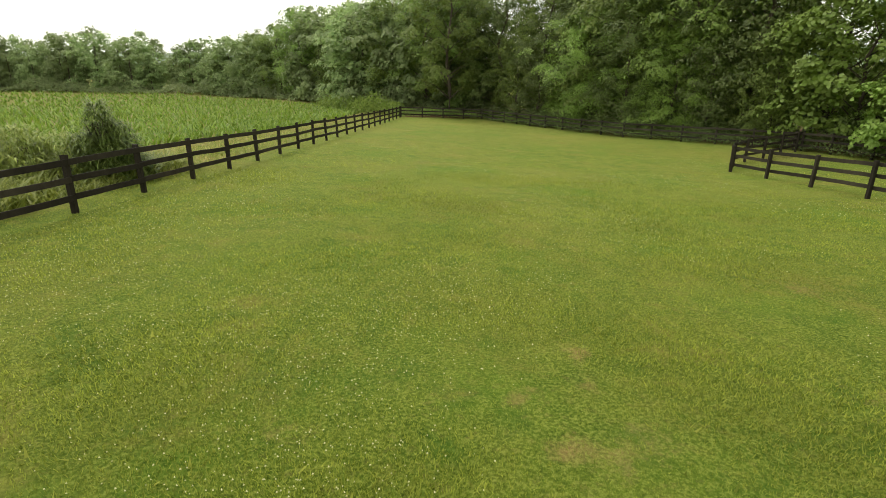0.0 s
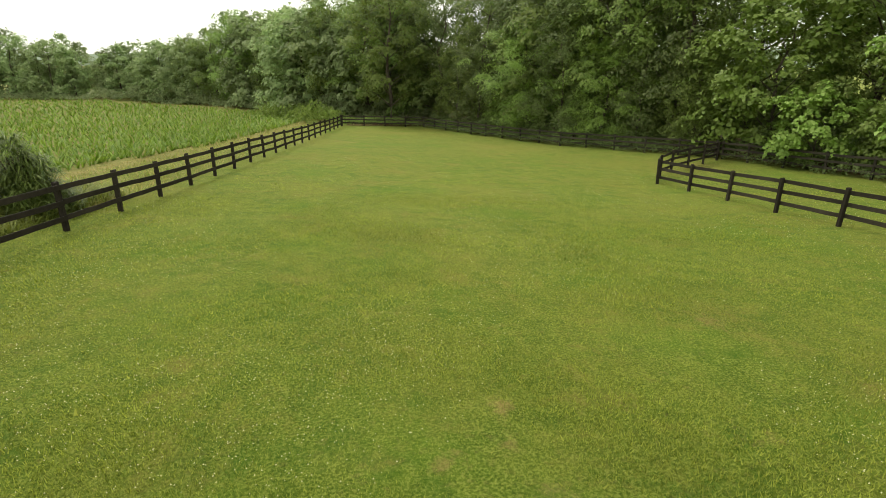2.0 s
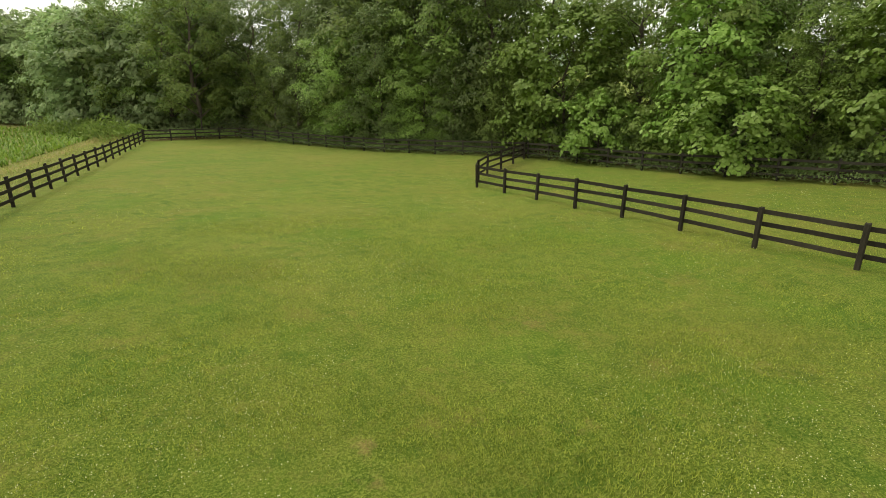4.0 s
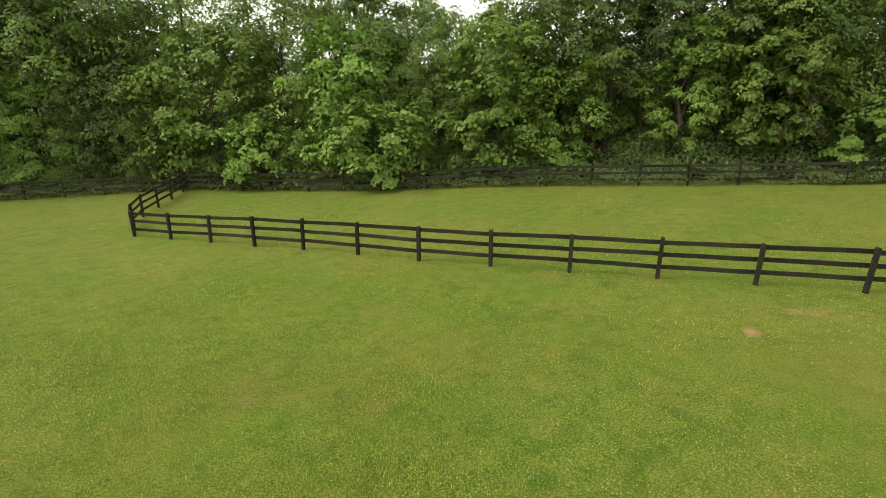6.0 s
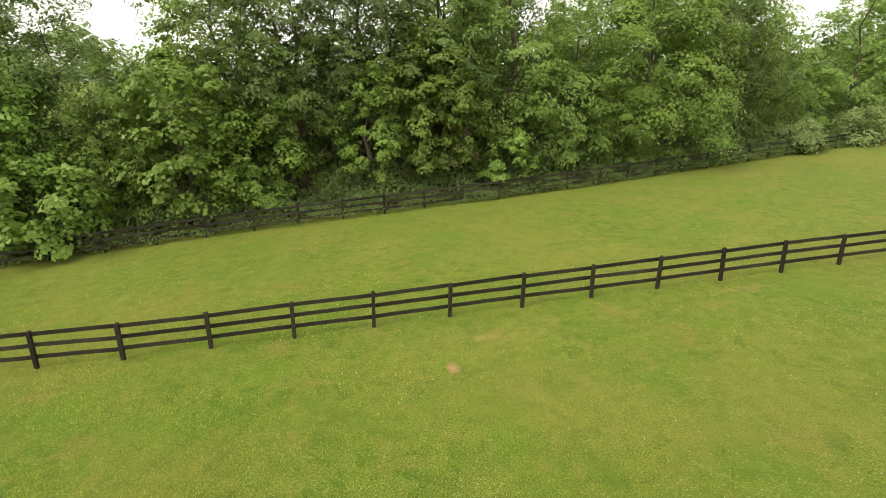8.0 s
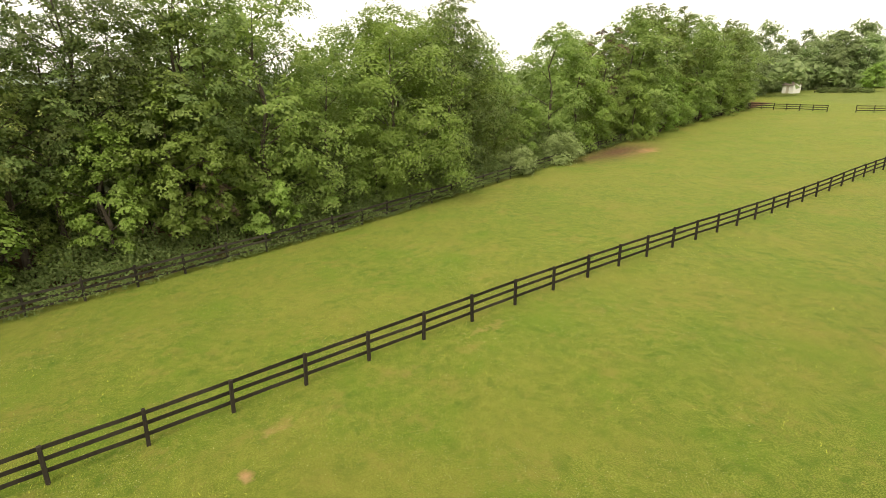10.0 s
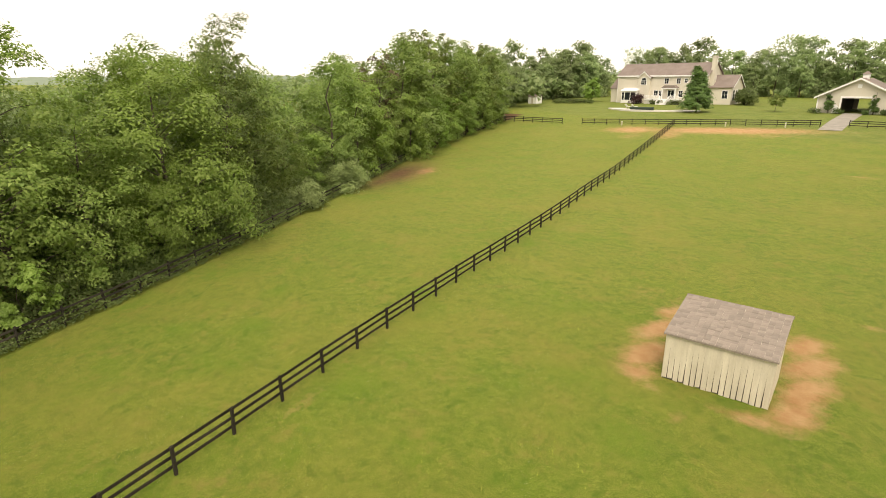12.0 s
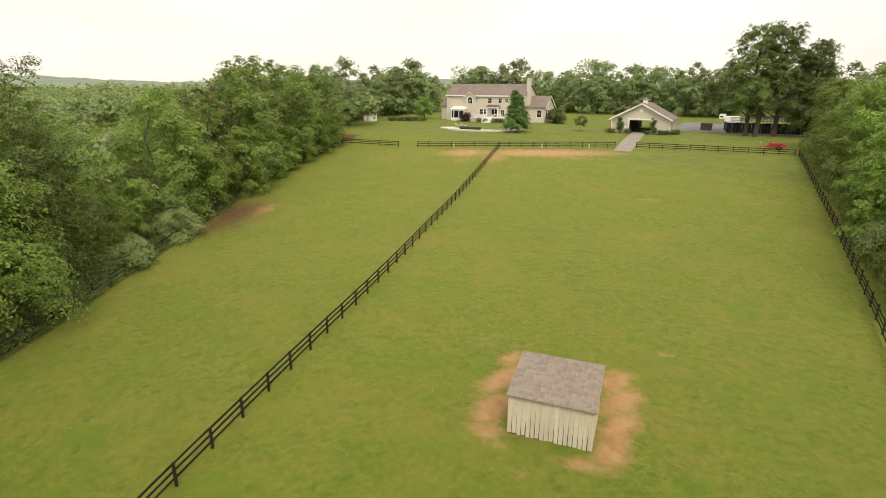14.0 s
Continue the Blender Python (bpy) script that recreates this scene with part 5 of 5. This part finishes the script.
    for k in range(8):
        part("step", boxes((14.5, -3.42 - 0.3 * (k + 1), 1.22 - 0.19 * k - 0.19, 16.9, -3.42 - 0.3 * k, 1.22 - 0.19 * k)), WHITE, whole)
    for x in (14.4, 16.92):
        bm = bmesh.new()
        prism(bm, [(-3.42, 1.2), (-5.9, -0.4), (-5.9, 0.7), (-3.42, 2.3)], x, x + 0.1)
        bm.transform(Matrix(((0, 1, 0, 0), (1, 0, 0, 0), (0, 0, 1, 0), (0, 0, 0, 1))))
        bmesh.ops.recalc_face_normals(bm, faces=bm.faces)
        part("stair_side", bm, WHITE, whole)
    # chimney on the right gable
    part("chimney", boxes((L + 0.01, 1.2, -0.6, L + 1.15, 2.9, 8.2), (L + 0.01, 1.5, 8.2, L + 1.0, 2.7, 12.2), (L - 0.05, 1.42, 12.0, L + 1.08, 2.78, 12.4)), SIDING, whole, "tall cream chimney")
    # right wing
    wx0, wx1 = L + 1.2, L + 6.0
    part("wing_wall", gable_walls(wx0, 31.2, 1.0, 9.6, 4.6, 7.5), SIDING, whole)
    part("wing_roof", gable_roof(wx0 - 0.8, 31.2, 1.0, 9.6, 4.6, 7.5), ROOF, whole)
    sash(whole, 29.6, 1.7, 1.3, 1.9, 0.98)
    for k in range(4):
        y = 2.6 + 1.85 * k
        win = part("window", boxes((31.21, y - 0.75, 1.2, 31.27, y - 0.62, 3.9), (31.21, y + 0.62, 1.2, 31.27, y + 0.75, 3.9), (31.21, y - 0.62, 3.75, 31.27, y + 0.62, 3.9), (31.21, y - 0.62, 1.1, 31.27, y + 0.62, 1.22), (31.21, y - 0.62, 2.9, 31.265, y + 0.62, 2.98)), WHITE, whole)
        part("pane", boxes((31.205, y - 0.62, 1.22, 31.225, y + 0.62, 3.75)), PANE, win)
    for s in (0, 1):
        bm = bmesh.new()
        y0, y1 = (0.6, 5.3) if s == 0 else (5.3, 10.0)
        z0, z1 = (4.33, 7.5) if s == 0 else (7.5, 4.33)
        prism(bm, [(y0, z0 - 0.1), (y1, z1 - 0.1), (y1, z1 + 0.16), (y0, z0 + 0.16)], 31.61, 31.66)
        bm.transform(Matrix(((0, 1, 0, 0), (1, 0, 0, 0), (0, 0, 1, 0), (0, 0, 0, 1))))
        bmesh.ops.recalc_face_normals(bm, faces=bm.faces)
        part("barge_board", bm, WHITE, whole)
    return whole


house()


def barn():
    """Gable front with a wide open doorway; local x to the picture's right, y away."""
    whole = thing("barn", pose(25.7, -136.7, 7.22, 0, 0, 180), "cream gabled barn with brown roof and open doorway", "barn")
    W, D, eave, apex = 13.4, 14.0, 3.3, 6.75
    bm = bmesh.new()
    prism(bm, [(0, -0.6), (4.2, -0.6), (4.2, 3.0), (9.0, 3.0), (9.0, -0.6), (W, -0.6), (W, eave), (W / 2, apex), (0, eave)], 0, 0.25)
    part("front_wall", bm, SIDING, whole)
    part("side_wall", boxes((0, 0.254, -0.6, 0.25, D, eave - 0.02)), SIDING, whole)
    part("side_wall", boxes((W - 0.25, 0.254, -0.6, W, D, eave - 0.02)), SIDING, whole)
    bm = bmesh.new()
    prism(bm, [(0, -0.6), (5.0, -0.6), (5.0, 3.0), (8.4, 3.0), (8.4, -0.6), (W, -0.6), (W, eave), (W / 2, apex), (0, eave)], D, D + 0.25)
    part("back_wall", bm, SIDING, whole)
    part("floor", boxes((0.26, 0.26, -0.5, W - 0.26, D - 0.01, 0.05)), STONE, whole)
    part("inner_wall", boxes((4.0, 0.3, 0.06, 4.15, D - 0.1, 3.2)), DARKNESS, whole)
    part("inner_wall", boxes((9.05, 0.3, 0.06, 9.2, D - 0.1, 3.2)), DARKNESS, whole)
    k = (apex - eave) / (W / 2)
    for s in (-1, 1):
        x0 = W / 2 + s * (W / 2 + 0.55)
        z0 = eave - 0.55 * k
        bm = bmesh.new()
        prism(bm, [(W / 2, apex + 0.02), (x0, z0 + 0.02), (x0, z0 + 0.22), (W / 2, apex + 0.22)], -0.7, D + 0.6)
        part("roof", bm, ROOF, whole, "brown shingle roof slope")
        bm = bmesh.new()
        prism(bm, [(W / 2, apex - 0.14), (x0, z0 - 0.14), (x0, z0 + 0.2), (W / 2, apex + 0.2)], -0.76, -0.703)
        part("barge_board", bm, WHITE, whole)
    for x in (3.9, 9.05):
        part("door_casing", boxes((x, -0.08, -0.1, x + 0.28, -0.004, 3.3)), WHITE, whole)
    part("lintel", boxes((3.9, -0.09, 3.05, 9.33, -0.005, 3.4)), WHITE, whole)
    for x in (-0.02, W - 0.2):
        part("corner_board", boxes((x, -0.05, -0.1, x + 0.22, -0.003, eave)), WHITE, whole)
    for x, s in ((3.35, 1), (9.5, 1)):
        door = part("stall_door", boxes((x - 0.5, -0.14, 0.1, x + 0.45, -0.085, 1.3)), WHITE, whole)
        bm = bmesh.new()
        prism(bm, [(x - 0.5, 1.3), (x + 0.45, 1.3), (x + 0.2, 1.75), (x - 0.25, 1.75)], -0.14, -0.085)
        part("door_top", bm, WHITE, door)
    part("vent", boxes((W / 2 - 0.35, -0.06, 5.0, W / 2 + 0.35, -0.002, 5.7)), WHITE, whole)
    cup = part("cupola", boxes((W / 2 - 0.55, 4.4, apex - 0.3, W / 2 + 0.55, 5.5, apex + 0.95)), WHITE, whole)
    bm = bmesh.new()
    bmesh.ops.create_cone(bm, cap_ends=True, segments=4, radius1=1.05, radius2=0.05, depth=0.6, matrix=Matrix.Translation((W / 2, 4.95, apex + 1.25)) @ Matrix.Rotation(math.pi / 4, 4, "Z"))
    part("cupola_roof", bm, ROOF, cup)
    return whole


barn()


def slab(name, line, wide, material, label, category, up=0.03, cross=3):
    """A strip of paving that follows the land."""
    bm = bmesh.new()
    prev = None
    for x, y, dx, dy in [*along(line, 1.5), (*line[-1], 0, 0)]:
        if dx == dy == 0:
            dx, dy = lastway
        lastway = (dx, dy)
        ring = []
        for i in range(cross + 1):
            o = wide * (i / cross - 0.5)
            px, py = x - dy * o, y + dx * o
            z = float(land(px, py))
            ring.append((bm.verts.new((px, py, z + up + 0.04)), bm.verts.new((px, py, z - 0.2))))
        if prev:
            for i in range(cross):
                bm.faces.new((prev[i][0], prev[i + 1][0], ring[i + 1][0], ring[i][0]))
            for i in (0, cross):
                bm.faces.new((prev[i][0], ring[i][0], ring[i][1], prev[i][1]))
        prev = ring
    bmesh.ops.recalc_face_normals(bm, faces=bm.faces)
    ob = part(name, bm, material)
    return tagged(ob, label, category, kind="structure")


slab("driveway", ((17.6, -107.5), (18.6, -122.0), (19.1, -136.6)), 3.3, GRAVEL, "pale gravel track leading up to the barn", "driveway")
slab("road", ((112.0, -60.5), (128.0, -72.0), (150.0, -90.0)), 3.2, ASPHALT, "pale lane beyond the wood", "road")
slab("yard", ((12.5, -158.5), (-24.0, -156.5)), 26.0, ASPHALT, "grey asphalt yard beside the barn", "yard", cross=8)


def pool():
    whole = thing("swimming_pool", pose(58.4, -131.5, 6.95, 0, 0, 180), "kidney-shaped swimming pool with a pale stone surround", "pool")
    def oval(a, b, z0, z1, hole=None):
        bm = bmesh.new()
        n = 40
        pts = lambda a, b, z: [bm.verts.new((a * math.cos(t) * (1 + 0.12 * math.cos(2 * t)), b * math.sin(t) * (1 + 0.1 * math.cos(3 * t)), z)) for t in np.arange(n) * 2 * math.pi / n]
        top, low = pts(a, b, z1), pts(a, b, z0)
        if hole:
            it, il = pts(*hole, z1), pts(*hole, z0)
            for i in range(n):
                j = (i + 1) % n
                bm.faces.new((top[i], top[j], it[j], it[i]))
                bm.faces.new((it[i], it[j], il[j], il[i]))
                bm.faces.new((top[j], top[i], low[i], low[j]))
        else:
            bm.faces.new(top)
            for i in range(n):
                bm.faces.new((top[(i + 1) % n], top[i], low[i], low[(i + 1) % n]))
        bmesh.ops.recalc_face_normals(bm, faces=bm.faces)
        return bm
    part("surround", oval(10.2, 5.6, -1.6, 0.16, (6.6, 3.2)), STONE, whole)
    part("water", oval(6.58, 3.18, -1.2, 0.06), POOL, whole)
    part("cover_roll", tube(bmesh.new(), [(-3.6, -4.2, 0.5), (2.2, -4.2, 0.5)], [0.35, 0.35], 10), COVER, whole, "dark green rolled pool cover")
    return whole


pool()


# ---- yard things ----
def cabin():
    whole = thing("garden_shed", pose(100.8, -138.6, 7.3, 0, 0, 175), "tiny white garden shed under the trees", "shed")
    part("wall", gable_walls(0, 3.2, 0, 2.6, 2.1, 3.0), WHITE, whole)
    part("roof", gable_roof(0, 3.2, 0, 2.6, 2.1, 3.0, 0.2, 0.1), ROOF, whole)
    part("door", boxes((1.2, -0.05, 0.0, 2.0, -0.004, 1.9)), GREYWOOD, whole)


cabin()
fence(((86.0, -146.5), (95.5, -143.0)), BLACK, "dark board fence beside the house", 1, seed=8)
shrub("purple_bush", pose(70.9, -149.4, 7.55), PURPLE, "round dark purple-leaved bush beside the deck", (1.9, 1.7, 2.7), 3200, 0.22, 211)
for x, y, w in ((66.2, -149.0, 1.0), (64.4, -148.6, 0.9), (61.0, -149.0, 1.0), (59.4, -149.2, 1.0)):
    shrub("deck_bush", pose(x, y, 7.6), LEAF_DARK, "low clipped green bush below the deck", (w * 1.2, 1.0, 1.3), 900, 0.18, int(x))
for k in range(3):
    shrub("hedge_bush", pose(45.6 - 0.9 * k, -156.5 + 1.8 * k, 7.9), LEAF_DARK, "tall dense green hedge beside the house wing", (2.3, 2.2, 4.0), 6000, 0.22, 221 + k)
for k in range(5):
    shrub("hedge_bush", pose(93.0 - 2.2 * k, -142.5 - 0.8 * k, 7.3), LEAF_DARK, "low dark hedge beside the house fence", (1.6, 1.2, 1.5), 1300, 0.2, 231 + k)
for x, s in ((23.4, 1.0), (15.9, 1.0)):
    shrub("climbing_plant", pose(x, -136.0, 7.25), NEEDLE, "dark climbing plant against the barn front", (0.95, 0.7, 3.2), 2200, 0.2, int(x))
    tube(bm := bmesh.new(), [(0, 0, -0.1), (0.05, 0, 2.0), (0.0, 0, 4.2)], [0.08, 0.06, 0.02], 6)
    whole = thing("climbing_plant", pose(x + 0.1, -136.3, 7.25), "slender vine reaching up the barn gable", "bush")
    part("stem", bm, BARK, whole)
    piece("foliage", shrub_mesh("foliage", NEEDLE, (0.55, 0.5, 4.8), 1400, 0.2, int(x) + 3), whole, Matrix.Identity(4))
for x, y, w in ((25.6, -135.6, 0.9), (21.6, -135.6, 0.7), (17.2, -135.4, 0.6), (14.2, -135.5, 0.7), (13.0, -135.8, 0.9), (11.4, -137.2, 1.0), (11.2, -139.0, 1.0)):
    shrub("foundation_bush", pose(x, y, 7.2), NEEDLE, "low rounded shrub along the barn wall", (w * 1.3, w * 1.3, 0.95), 900, 0.17, int(x * 7))


def trailer():
    whole = thing("horse_trailer", pose(1.8, -168.5, 8.2, 0, 0, 172) @ Matrix.Scale(0.85, 4), "white gooseneck horse trailer parked on the asphalt", "trailer")
    part("body", boxes((0, 0, 0.7, 4.2, 2.2, 2.6), bevel=0.12), WHITE, whole)
    part("nose", boxes((-1.7, 0.1, 1.6, -0.004, 2.1, 3.2), bevel=0.15), WHITE, whole)
    part("window", boxes((-1.3, 0.06, 2.2, -0.6, 0.098, 2.7)), PANE, whole)
    part("fender", boxes((2.2, -0.12, 0.6, 4.3, -0.004, 1.1), bevel=0.04), METAL, whole)
    for x in (2.7, 3.8):
        bm = tube(bmesh.new(), [(x, -0.1, 0.38), (x, 0.16, 0.38)], [0.38, 0.38], 16)
        w = part("wheel", bm, RUBBER, whole)
        part("rim", tube(bmesh.new(), [(x, -0.115, 0.38), (x, -0.101, 0.38)], [0.2, 0.2], 12), METAL, w)
    part("jack", boxes((-0.9, 1.1, 0, -0.75, 1.25, 1.7)), METAL, whole)


trailer()


def pen():
    """A dark boarded enclosure with an open steel frame above it."""
    whole = thing("boarded_pen", pose(0.6, -145.5, 7.5, 0, 0, 186), "dark boarded enclosure under the shade trees", "enclosure")
    n = 16
    for k in range(n):
        part("panel", boxes((k * 1.0, 0.0, -0.3, k * 1.0 + 0.96, 0.06, 2.35 + 0.05 * (k % 3))), NETTING, whole)
        if k % 2 == 0:
            part("post", boxes((k * 1.0 - 0.09, -0.13, -0.3, k * 1.0 + 0.05, -0.004, 2.5)), BLACK, whole)
    for k in range(8):
        part("side_panel", boxes((-0.07, 0.07 + k, -0.3, -0.005, 1.03 + k, 2.35)), NETTING, whole)
    for y in (2.0, 5.0):
        part("truss_chord", tube(bmesh.new(), [(1.0, y, 3.4), (16.0, y, 3.4)], [0.07, 0.07], 6), METAL, whole)
        part("truss_chord", tube(bmesh.new(), [(1.0, y, 2.75), (16.0, y, 2.75)], [0.07, 0.07], 6), METAL, whole)
        for k in range(10):
            a, b = (2.75, 3.4) if k % 2 else (3.4, 2.75)
            part("truss_web", tube(bmesh.new(), [(1.0 + 1.5 * k, y, a), (2.5 + 1.5 * k, y, b)], [0.045, 0.045], 5), METAL, whole)
        for x in (1.0, 8.5, 16.0):
            part("truss_leg", tube(bmesh.new(), [(x, y, -0.2), (x, y, 3.4)], [0.07, 0.07], 6), METAL, whole)


pen()


def dumpster():
    whole = thing("dumpster", pose(6.6, -149.0, 7.66, 0, 0, 178), "dark steel dumpster beside the asphalt yard", "dumpster")
    bm = bmesh.new()
    prism(bm, [(0.1, 0.0), (2.5, 0.0), (2.6, 1.6), (0, 1.6)], 0, 1.6)
    part("body", bm, RUST, whole)
    part("lid", boxes((-0.05, -0.05, 1.604, 2.65, 1.65, 1.68), bevel=0.02), RUBBER, whole)
    for x in (0.3, 2.2):
        part("skid", boxes((x, 0.1, -0.15, x + 0.15, 1.5, -0.003)), METAL, whole)


dumpster()


def mower():
    """A red towed farm implement on two tyres."""
    whole = thing("farm_implement", pose(-6.6, -119.8, 6.35, 0, 0, 184), "red farm implement parked behind the fence", "farm machine")
    part("deck", boxes((0, 0, 0.45, 3.4, 1.5, 0.8), bevel=0.06), RED, whole)
    part("hopper", boxes((0.5, 0.3, 0.804, 2.6, 1.2, 1.35), bevel=0.1), RED, whole)
    part("guard", boxes((2.8, 0.1, 0.804, 3.3, 1.4, 1.1), bevel=0.05), RED, whole)
    part("drawbar", tube(bmesh.new(), [(-1.5, 0.75, 0.45), (0.1, 0.75, 0.6)], [0.07, 0.07], 6), RED, whole)
    part("lever", tube(bmesh.new(), [(-0.6, 0.75, 0.5), (-0.9, 0.75, 1.5)], [0.05, 0.05], 6), METAL, whole)
    for y in (-0.2, 1.52):
        w = part("wheel", tube(bmesh.new(), [(2.2, y, 0.4), (2.2, y + 0.18, 0.4)], [0.42, 0.42], 16), RUBBER, whole)
        part("hub", tube(bmesh.new(), [(2.2, y - 0.012, 0.4), (2.2, y + 0.192, 0.4)], [0.18, 0.18], 10), RED, w)
    for x in (0.4, 3.1):
        part("foot", boxes((x, 0.6, 0.0, x + 0.12, 0.72, 0.448)), METAL, whole)


mower()


def pool_chair(x, y, turn):
    whole = thing("pool_lounger", pose(x, y, 7.1, 0, 0, turn), "white pool lounger on the stone surround", "lounger", "pool loungers")
    part("seat", boxes((0, 0, 0.32, 1.3, 0.6, 0.40), bevel=0.02), WHITE, whole)
    bm = bmesh.new()
    prism(bm, [(1.3, 0.34), (1.95, 0.85), (1.91, 0.91), (1.26, 0.41)], 0, 0.6)
    part("backrest", bm, WHITE, whole)
    for px, py in ((0.1, 0.05), (0.1, 0.5), (1.2, 0.05), (1.2, 0.5)):
        part("leg", boxes((px, py, 0, px + 0.05, py + 0.05, 0.318)), METAL, whole)


for x, y, t in ((66.0, -135.3, 70), (64.6, -135.7, 75), (52.0, -135.2, 110), (50.8, -134.8, 115)):
    pool_chair(x, y, t)
for x, y in ((50.5, -101.0), (33.2, -106.4), (24.3, -109.0)):
    whole = thing("marker_post", at(x, y), "short pale post beside the board fence", "post", "marker posts")
    part("stake", boxes((-0.09, -0.09, -0.3, 0.09, 0.09, 0.75), bevel=0.02), GREYWOOD, whole)
    part("cap", boxes((-0.11, -0.11, 0.752, 0.11, 0.11, 0.80)), WHITE, whole)
